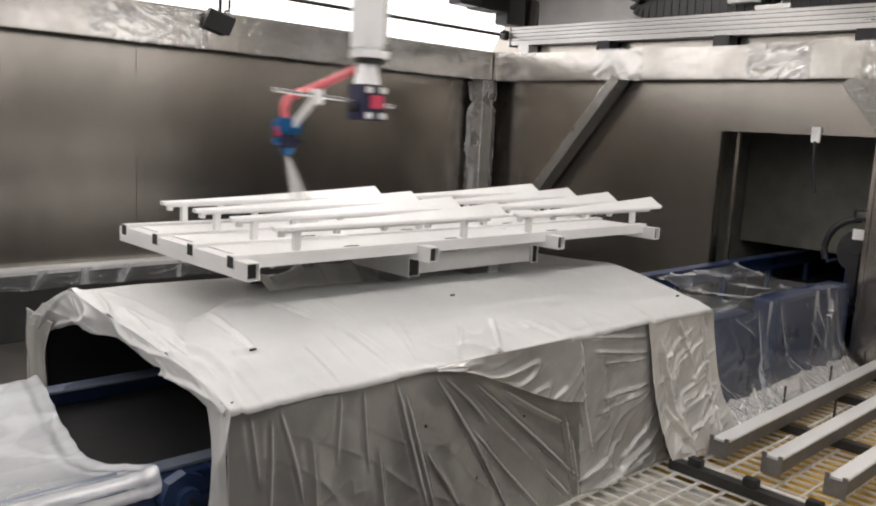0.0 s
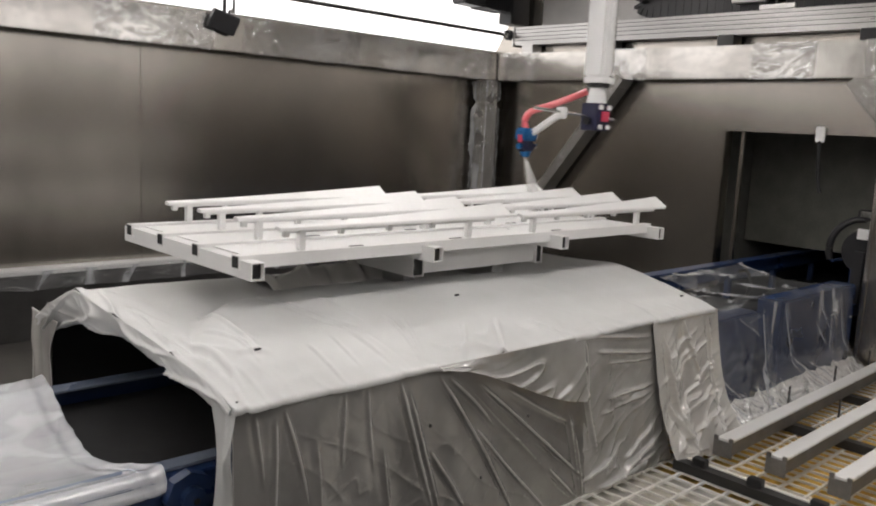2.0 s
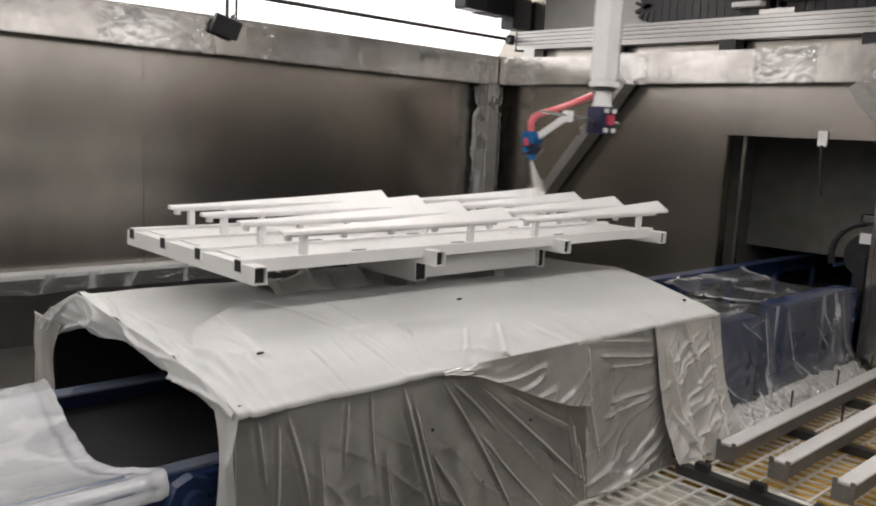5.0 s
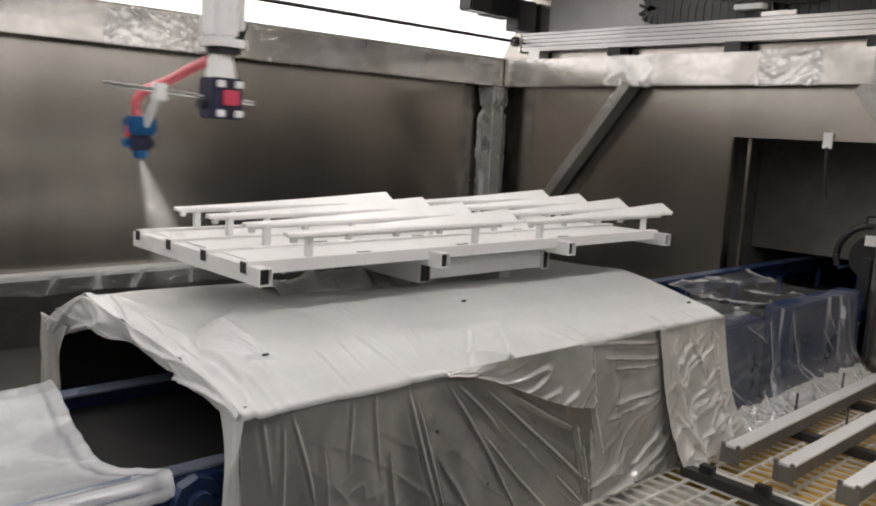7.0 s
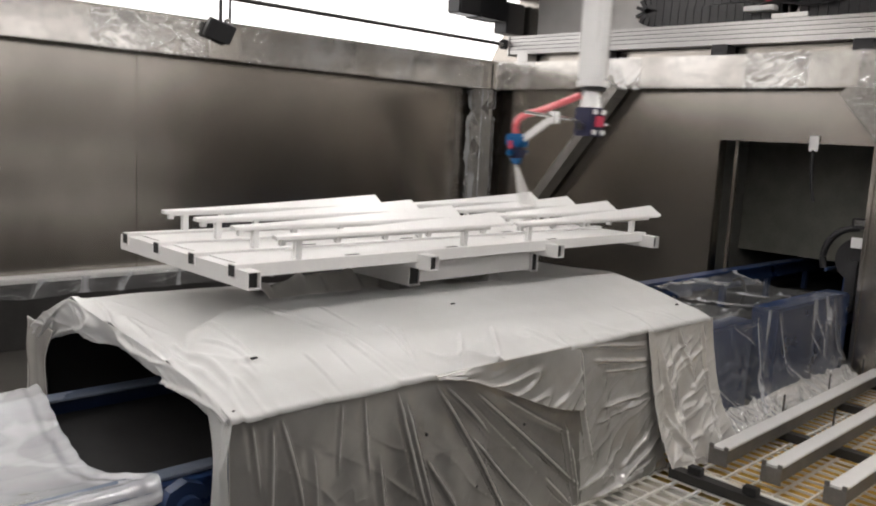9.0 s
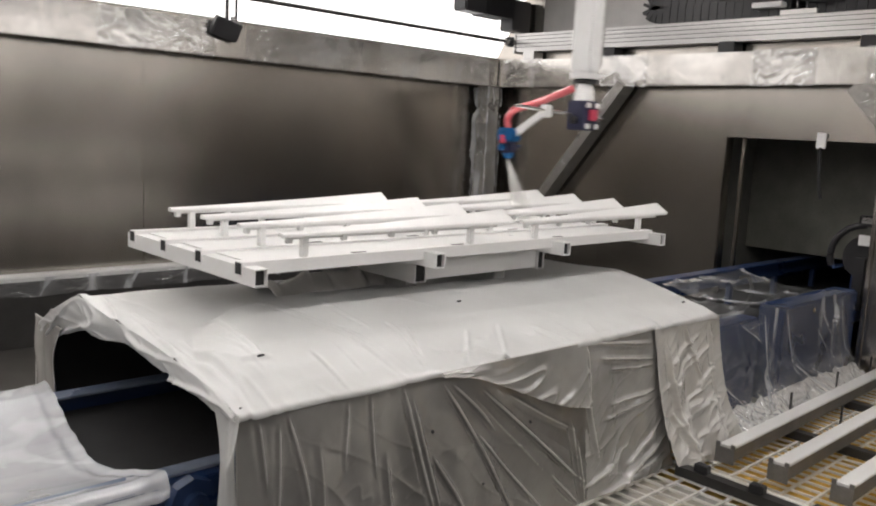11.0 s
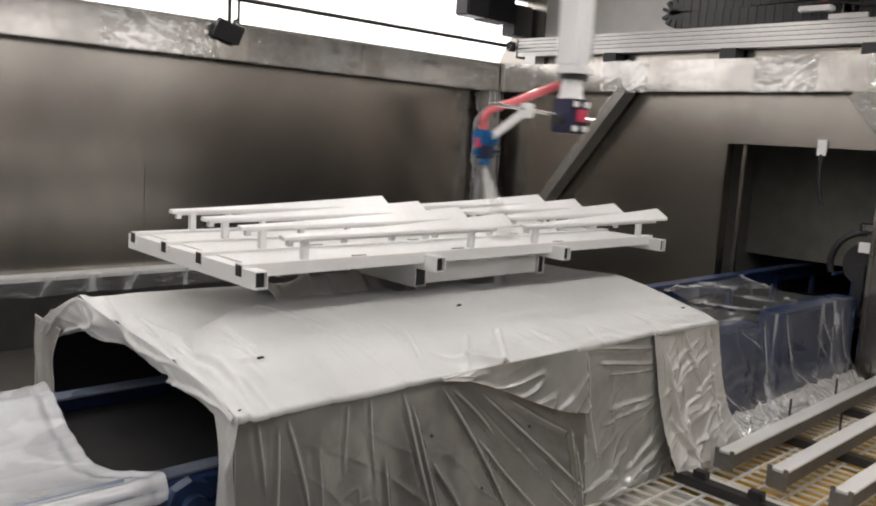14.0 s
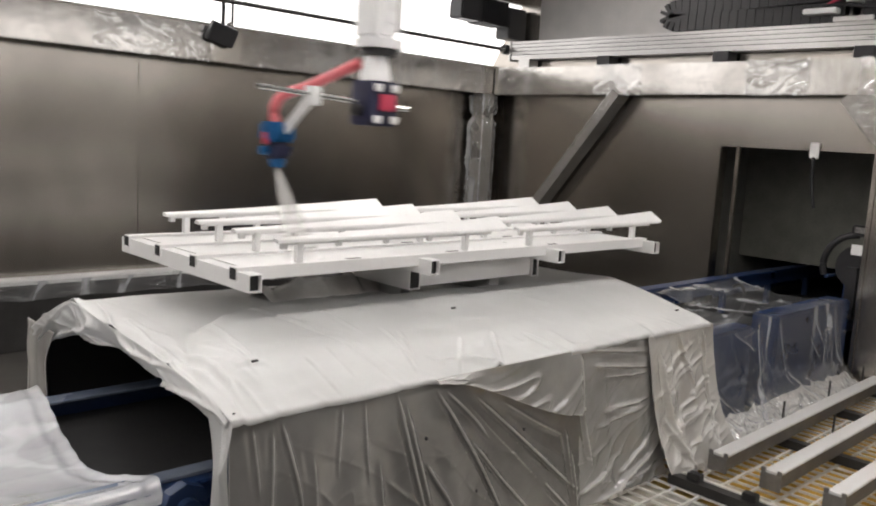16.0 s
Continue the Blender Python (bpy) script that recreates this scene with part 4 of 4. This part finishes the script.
def build_strip():
    """A tapered white panel strip, twisted so that one end stands higher, on two little posts."""
    s = empty("panel_strip", 0, 0, 0, "freshly sprayed white tapered panel strip on small posts", "panel", "sprayed strips")
    bm = bmesh.new()
    n = 26
    rings = []
    for i in range(n + 1):
        t = i / n
        x = 1.30 * t
        k = t ** 1.3
        w = 0.038 + 0.048 * k
        lift = 0.005 + 0.046 * k
        z0 = 0.082 + 0.004 * t
        y0, y1 = -0.03, -0.03 + w
        cut = 0.03 * max(0, (t - 0.93) / 0.07)
        rings.append([bm.verts.new(p) for p in ((x - cut, y0, z0), (x, y0 + 0.004, z0 + 0.012), (x, y1, z0 + 0.012 + lift), (x + 0.4 * cut, y1 + 0.006, z0 + lift - 0.006), (x, y1 - 0.006, z0 + lift - 0.004), (x, y0 + 0.01, z0 - 0.002))])
    for a, b in zip(rings, rings[1:]):
        for k in range(6):
            j = (k + 1) % 6
            bm.faces.new((a[k], b[k], b[j], a[j]))
    bm.faces.new(rings[0])
    bm.faces.new(rings[-1][::-1])
    bmesh.ops.recalc_face_normals(bm, faces=bm.faces)
    part("blade", bm, WHITE, s)
    for x in (0.11, 1.03):
        part("post", box((x - 0.014, -0.014, 0), (x + 0.014, 0.014, 0.084 + 0.006 * x), 0.002), WHITE, s)
    for x in (0.04, 0.3, 0.55, 0.8):
        part("clip", box((x - 0.012, -0.012, 0.055), (x + 0.012, 0.012, 0.086), 0.002), WHITE, s)
    part("edge_rail", box((0.03, -0.008, 0.07), (1.2, 0.0, 0.085), 0.001), WHITE, s)
    return s


def build_load():
    s = build_strip()
    first = True
    for x in (1.67, 3.05):
        for y in ROWS_Y:
            m = pose(x, y, 1.1435)
            if first:
                s.matrix_basis, first = m, False
            else:
                copy_thing(s, m)


def build_floor_rack():
    r = empty("floor_rack", 0, 0, 0, "grey steel rack with white-topped bars lying on the floor grating", "rack")
    for y, turn in ((1.87, 1.2), (1.592, 0.5), (1.29, 0.0), (0.985, 0.0)):
        m = pose(3.86, y, 0, 0, 0, turn)

        def bar(name, lo, hi, material, bevel=0.002, m=m):
            bm = bmesh.new()
            add_box(bm, lo, hi, bevel, m)
            part(name, bm, material, r)

        bar("bar_body", (0.0, -0.036, 0.05), (2.44, 0.038, 0.124), RACK_GREY)
        bar("bar_top", (0.004, -0.042, 0.1245), (2.44, 0.044, 0.137), WHITE, 0.003)
        bar("end_plate", (-0.012, -0.05, 0.045), (-0.001, 0.052, 0.128), RACK_GREY)
        for a in (-0.05, 0.03):
            bar("end_ear", (-0.012, a, 0.1285), (-0.001, a + 0.022, 0.152), RACK_GREY)
        for x in (0.9, 1.62, 2.25):
            bar("pin", (x - 0.009, 0.046, 0.05), (x + 0.009, 0.054, 0.235), DARK_STEEL, 0.001)
            bar("pin_foot", (x - 0.03, 0.045, 0.05), (x + 0.012, 0.075, 0.075), BLACK, 0.002)
    for x in (3.63, 4.66, 5.54, 6.25):
        part("cross_tube", tube((x, 0.9, 0.027), (x, 2.0, 0.027), 0.06, 0.05), DARK_STEEL, r, "dark steel cross tube")
    part("edge_strip", box((3.664, 0.9, 0.02), (3.69, 1.98, 0.056), 0.002), GALV, r, "pale dusted edge strip")
    for y in (1.86, 1.575, 1.28):
        part("cleat", box((3.61, y - 0.025, 0.0535), (3.655, y + 0.045, 0.092), 0.003), BLACK, r)


# ---- gantry machine ----
def build_module():
    m = empty("linear_module", 0, 0, 0, "ribbed aluminium linear module on the frame beam", "machine")
    part("profile", box((6.28, 0.4, 2.485), (6.42, 5.67, 2.66), 0.004), ALU, m)
    for z in (2.51, 2.545, 2.58, 2.615, 2.65):
        part("rib", box((6.268, 0.4, z - 0.006), (6.281, 5.668, z + 0.006), 0.002), ALU, m)
    # dark strips paint the shade between the ribs
    for z in (2.5275, 2.5625, 2.5975, 2.6325):
        part("groove_shade", box((6.2765, 0.4, z - 0.0025), (6.2795, 5.668, z + 0.0025)), DARK, m)
    part("end_plate", box((6.262, 5.672, 2.47), (6.43, 5.69, 2.67), 0.003), ALU, m)
    for y in (5.5, 4.55, 3.4, 2.3, 1.2):
        part("foot", box((6.28, y - 0.07, 2.402), (6.42, y + 0.07, 2.489), 0.003), BLACK if y < 5 else ALU, m)
    s = empty("drive_shaft", 0, 0, 0, "thin polished drive shaft with end couplings", "shaft")
    part("shaft", cyl((-2.9, 5.74, 2.585), (6.2, 5.74, 2.585), 0.017), DARK_STEEL, s)
    part("coupling", cyl((6.16, 5.74, 2.585), (6.26, 5.74, 2.585), 0.035), CHROME, s)
    part("coupling", cyl((6.24, 5.74, 2.585), (6.30, 5.74, 2.585), 0.05), BLACK, s)
    d = empty("drive_motor", 0, 0, 0, "black finned electric motor with a gearbox", "motor")
    part("gearbox", box((6.16, 5.62, 2.68), (6.42, 5.80, 2.98), 0.01), BLACK, d)
    part("motor_body", box((5.5, 5.62, 2.79), (6.15, 5.8, 3.0), 0.015), BLACK, d)
    for i in range(12):
        x = 5.78 + i * 0.03
        part("fin", box((x, 5.60, 2.78), (x + 0.008, 5.82, 3.01)), BLACK, d)
    p = empty("cable_duct", 0, 0, 0, "pale sheet-metal duct behind the linear module", "duct")
    part("duct", box((6.425, 3.0, 2.68), (6.448, 5.45, 3.2), 0.002), DUCT, p)


def build_floodlight():
    f = empty("work_lamp", 3.15, 5.8, 2.36, "small black bracket lamp hanging before the beam", "lamp")
    bm = bmesh.new()
    add_box(bm, (-0.11, -0.03, -0.09), (0.11, 0.03, 0.055), 0.008, pose(0, 0, 0, 20, 14, 0))
    part("body", bm, BLACK, f)
    part("hanger", box((-0.012, -0.01, 0.05), (0.012, 0.01, 0.9), 0.002), BLACK, f)
    part("hanger", box((0.07, -0.01, 0.05), (0.085, 0.01, 0.9), 0.002), BLACK, f)
    part("knob", cyl((0.03, -0.06, 0.06), (0.03, -0.03, 0.06), 0.018), CHROME, f)


def build_robot():
    r = empty("painting_robot", 0, 0, 0, "white robot column with a spray gun on a slim arm", "robot")
    part("column", box((-0.06, -0.07, 0.235), (0.045, 0.07, 1.25), 0.012), HOUSING, r, "white column housing")
    part("column_cover", box((0.047, -0.05, 0.27), (0.085, 0.05, 1.25), 0.006), ALU, r)
    for i in range(18):
        z = 0.29 + i * 0.05
        part("rib", box((-0.005, -0.0755, z), (0.03, -0.071, z + 0.026), 0.001), HOUSING, r)
    part("flange", cyl((0.01, 0, 0.2), (0.01, 0, 0.232), 0.092, seg=28), HOUSING, r)
    part("collar", cyl((0.01, 0, 0.175), (0.01, 0, 0.199), 0.07, seg=24), BLACK, r)
    part("neck", cyl((0, 0, 0.08), (0, 0, 0.174), 0.062, 0.045, 24), HOUSING, r)
    part("clamp_block", box((-0.065, -0.055, -0.085), (0.07, 0.06, 0.079), 0.006), NAVY, r, "dark navy clamp block")
    part("red_block", box((-0.022, -0.07, -0.03), (0.05, -0.056, 0.032), 0.004), RED, r, "red plastic block")
    for x in (-0.03, 0.05):
        for z in (-0.062, 0.055):
            part("bolt_pad", box((x - 0.018, -0.068, z - 0.014), (x + 0.018, -0.056, z + 0.014), 0.003), HOUSING, r)
    part("cable_gland", cyl((-0.066, 0.0, -0.03), (-0.095, 0.0, -0.03), 0.022, seg=12), BLACK, r)
    # flat black strips draw the shade in the clamp's gap
    part("slot_shade", box((0.007, -0.0585, -0.08), (0.019, -0.0555, -0.034)), BLACK, r)
    part("slot_shade", box((0.007, -0.0585, 0.038), (0.019, -0.0555, 0.075)), BLACK, r)
    a = Vector((0.13, -0.045, -0.015))
    b = Vector((-0.415, 0.142, 0.03))
    part("rod", cyl(a, b, 0.009), CHROME, r, "polished steel rod")
    for dz in (0.0, 0.022):
        part("arm", cyl((-0.22, 0.085, 0.0 + dz), (-0.155, 0.36, -0.13 + dz), 0.013), HOUSING, r, "pale gun arm")
    part("rod_clamp", box((-0.245, 0.06, -0.025), (-0.195, 0.11, 0.045), 0.006), HOUSING, r)
    return r


def build_gun(r):
    gx, gy, gz = -0.165, 0.4, -0.15
    body = bmesh.new()
    add_box(body, (gx - 0.06, gy - 0.05, gz - 0.02), (gx + 0.055, gy + 0.05, gz + 0.06), 0.012)
    add_box(body, (gx - 0.035, gy - 0.054, gz + 0.0), (gx + 0.03, gy + 0.054, gz + 0.045), 0.006)
    g = part("spray_gun", body, GUNBLUE, r, "blue anodised spray gun")
    valve = bmesh.new()
    add_box(valve, (gx - 0.05, gy - 0.045, gz - 0.088), (gx + 0.042, gy + 0.045, gz - 0.021), 0.014)
    part("valve_body", valve, NAVY, g, "dark navy valve body")
    part("knob", cyl((gx - 0.05, gy, gz - 0.055), (gx - 0.075, gy, gz - 0.055), 0.018, seg=14), GUNBLUE, g)
    part("trigger_pin", cyl((gx + 0.03, gy - 0.05, gz - 0.05), (gx + 0.03, gy - 0.07, gz - 0.05), 0.012, seg=10), CHROME, g)
    part("cap", cyl((gx, gy, gz - 0.12), (gx, gy, gz - 0.084), 0.026, 0.036), GUNBLUE, g)
    part("fitting", box((gx - 0.062, gy - 0.02, gz - 0.03), (gx - 0.05, gy + 0.02, gz + 0.02), 0.003), RED, g)
    part("hose", sweep([(gx - 0.01, gy, gz + 0.05), (gx - 0.018, gy + 0.005, gz + 0.11), (gx + 0.0, gy - 0.03, gz + 0.165), (gx + 0.05, gy - 0.13, gz + 0.205), (-0.075, 0.14, 0.105), (-0.03, 0.05, 0.15)], 0.021), HOSE, r, "red paint hose")
    # the jet, thin shells of droplets
    for k, (w, ln) in enumerate(((0.05, 0.58), (0.085, 0.6), (0.12, 0.61))):
        bm = bmesh.new()
        seg, steps = 20, 10
        rings = []
        for i in range(steps + 1):
            t = i / steps
            rad = 0.008 + w * t
            rings.append([bm.verts.new((rad * math.cos(2 * math.pi * j / seg), rad * 0.8 * math.sin(2 * math.pi * j / seg), -ln * t)) for j in range(seg)])
        for p, q in zip(rings, rings[1:]):
            for j in range(seg):
                n = (j + 1) % seg
                bm.faces.new((p[j], p[n], q[n], q[j]))
        ob = part("spray_jet", bm, MIST, r, "fine white paint mist", smooth=True)
        ob.matrix_basis = pose(gx, gy, gz - 0.125, -14, -13, 0)
        ob.visible_shadow = False


def build_bridge():
    b = empty("gantry_bridge", 0, 0, 0, "gantry bridge with carriage that carries the robot column", "machine")
    part("bridge_beam", box((-2.8, -0.08, 3.06), (6.42, 0.08, 3.24), 0.006), ALU, b)
    part("carriage", box((6.27, -0.14, 2.664), (6.43, 0.14, 2.70), 0.004), ALU, b)
    part("carriage_upright", box((6.29, -0.07, 2.70), (6.41, 0.07, 3.058), 0.004), ALU, b)
    part("connector", box((6.2, 0.1, 2.72), (6.3, 0.34, 2.76), 0.006), HOUSING, b)
    part("cable", sweep([(6.25, 0.3, 2.74), (6.2, 0.1, 2.78), (6.22, -0.2, 2.74), (6.25, -0.45, 2.8)], 0.012), BLACK, b)
    part("cable", sweep([(6.25, 0.25, 2.75), (6.16, 0.0, 2.82), (6.2, -0.3, 2.78), (6.25, -0.5, 2.9)], 0.01), RED, b)
    return b


def build_chain():
    c = empty("cable_chain", 0, 0, 0, "black plastic cable chain looping on the linear module", "cable")
    bend = [(0.9 + 0.14 * math.sin(math.pi * i / 8), 2.735 + 0.065 * (1 - math.cos(math.pi * i / 8))) for i in range(9)]
    lower = [(-2.0 + 0.0725 * i, 2.735) for i in range(40)]
    upper = [(0.9 - 0.075 * i, 2.865 + 0.035 * i / 20) for i in range(1, 21)]
    prof = lower + bend + upper
    for (y0, z0), (y1, z1) in zip(prof, prof[1:]):
        d = Vector((0, y1 - y0, z1 - z0))
        gap = d * 0.03
        side = Vector((0, -d.z, d.y)).normalized() * 0.07
        p, q = Vector((6.35, y0, z0)) + gap, Vector((6.35, y1, z1)) - gap
        bm = bmesh.new()
        vs = [bm.verts.new(v + Vector((sx * 0.06, 0, 0)) + side * ss) for v in (p, q) for sx, ss in ((-1, -1), (1, -1), (1, 1), (-1, 1))]
        for i in range(4):
            j = (i + 1) % 4
            bm.faces.new((vs[i], vs[j], vs[4 + j], vs[4 + i]))
        bm.faces.new(vs[:4][::-1])
        bm.faces.new(vs[4:])
        part("link", bm, BLACK, c)
    return c


# ---- small things ----
def build_small():
    t = empty("cable_tag", XW - 0.02, 2.62, 1.74, "white plastic clip with a short black cable", "clip")
    part("clip", box((-0.012, -0.035, -0.07), (0.006, 0.035, 0.05), 0.004), HOUSING, t)
    part("cable", sweep([(-0.005, 0.0, -0.06), (-0.005, -0.005, -0.2), (-0.005, -0.02, -0.34), (-0.005, -0.045, -0.45)], 0.012), BLACK, t)
    w = empty("blower", 6.56, 2.275, 0.915, "black arched machine guard with a white tag beside the opening", "machine")
    arc = [(0.0, 0.25 * math.cos(radians(a)) - 0.02, 0.25 * math.sin(radians(a)) - 0.05) for a in range(-20, 100, 12)]
    part("guard", sweep(arc, 0.026, 10), BLACK, w)
    part("disc", cyl((0.03, -0.02, -0.05), (0.06, -0.02, -0.05), 0.17, seg=28), BLACK, w)
    part("head", box((-0.03, -0.2, 0.19), (0.06, 0.04, 0.275), 0.01), BLACK, w)
    part("cap", box((-0.036, -0.07, 0.215), (-0.031, 0.02, 0.265), 0.003), CHROME, w)
    part("tag", box((-0.05, -0.09, 0.05), (-0.046, 0.02, 0.13), 0.001), HOUSING, w, "white paper tag")
    part("stand", box((0.0, -0.03, -0.455), (0.05, 0.05, -0.05), 0.004), BLACK, w)
    l = empty("wall_ledge", 0, 0, 0, "white-topped steel ledge along the wall with torn film", "ledge")
    part("ledge", box((X0, 5.96, 0.485), (5.9, 6.09, 0.525), 0.004), FILM_TOP, l)
    part("face", box((X0, 6.03, 0.0), (5.9, 6.09, 0.484), 0.004), DARK_STEEL, l)

    def torn(u, v):
        x = X0 + 7 * u
        return (x, 5.945 - 0.02 * crease(x * 0.8, 0, v * 0.25 + 0.3 * x, 5) - 0.01 * crease(x + 4, 0, v * 0.2, 11), 0.515 - (0.13 + 0.03 * nz(x, 0, 0, 3)) * v)

    part("torn_film", sheet(torn, 520, 20), FILM_CLEAR, l, smooth=True)


# ---- build ----
build_room()
build_frame()
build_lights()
build_conveyor()
build_cover()
build_clear_sheets()
build_rack()
build_load()
build_floor_rack()
build_module()
build_floodlight()
ROBOT = build_robot()
build_gun(ROBOT)
BRIDGE = build_bridge()
CHAIN = build_chain()
build_small()


def motions():
    # seconds, robot x, y, z
    path = [
        (0, 2.431, 3.000, 1.743),
        (0.5, 1.398, 3.000, 1.738),
        (0.6, 1.363, 3.000, 1.738),
        (1, 2.012, 3.000, 1.737),
        (1.5, 3.110, 3.000, 1.746),
        (2, 4.179, 3.000, 1.755),
        (2.15, 4.269, 3.000, 1.755),
        (2.5, 3.680, 3.000, 1.747),
        (3, 2.587, 3.000, 1.739),
        (3.5, 1.491, 3.000, 1.739),
        (3.65, 1.401, 3.000, 1.739),
        (4, 1.783, 3.000, 1.750),
        (4.2, 2.271, 3.000, 1.753),
        (4.7, 3.550, 3.010, 1.757),
        (5.25, 4.500, 3.020, 1.765),
        (5.8, 3.750, 3.030, 1.755),
        (6.3, 2.590, 3.030, 1.737),
        (6.5, 2.119, 3.033, 1.743),
        (6.78, 1.530, 3.040, 1.742),
        (7, 1.646, 3.040, 1.741),
        (7.5, 2.855, 3.040, 1.748),
        (8, 4.023, 3.020, 1.764),
        (8.5, 5.042, 2.930, 1.788),
        (9, 3.960, 2.850, 1.773),
        (9.2, 3.453, 2.840, 1.774),
        (9.6, 2.100, 2.840, 1.775),
        (9.95, 1.420, 2.840, 1.772),
        (10.3, 2.000, 2.840, 1.777),
        (10.8, 3.400, 2.840, 1.787),
        (11.3, 4.483, 2.840, 1.790),
        (11.5, 4.881, 2.829, 1.797),
        (12, 4.036, 2.800, 1.790),
        (12.5, 2.756, 2.740, 1.787),
        (13, 1.535, 2.640, 1.774),
        (13.15, 1.41, 2.600, 1.774),
        (13.5, 2.029, 2.500, 1.784),
        (14, 3.246, 2.490, 1.787),
        (14.5, 4.451, 2.480, 1.794),
        (14.75, 4.651, 2.480, 1.794),
        (15, 4.484, 2.480, 1.791),
        (15.5, 3.211, 2.440, 1.781),
        (16, 1.980, 2.400, 1.773),
    ]
    walk(ROBOT, [(t, pose(x - 0.012, y + 0.06, z - 0.002)) for t, x, y, z in path])
    walk(BRIDGE, [(t, pose(0, y, 0)) for t, x, y, z in path])
    walk(CHAIN, [(t, pose(0, 3.2 + 0.5 * (y - 3.0), 0)) for t, x, y, z in path])


motions()
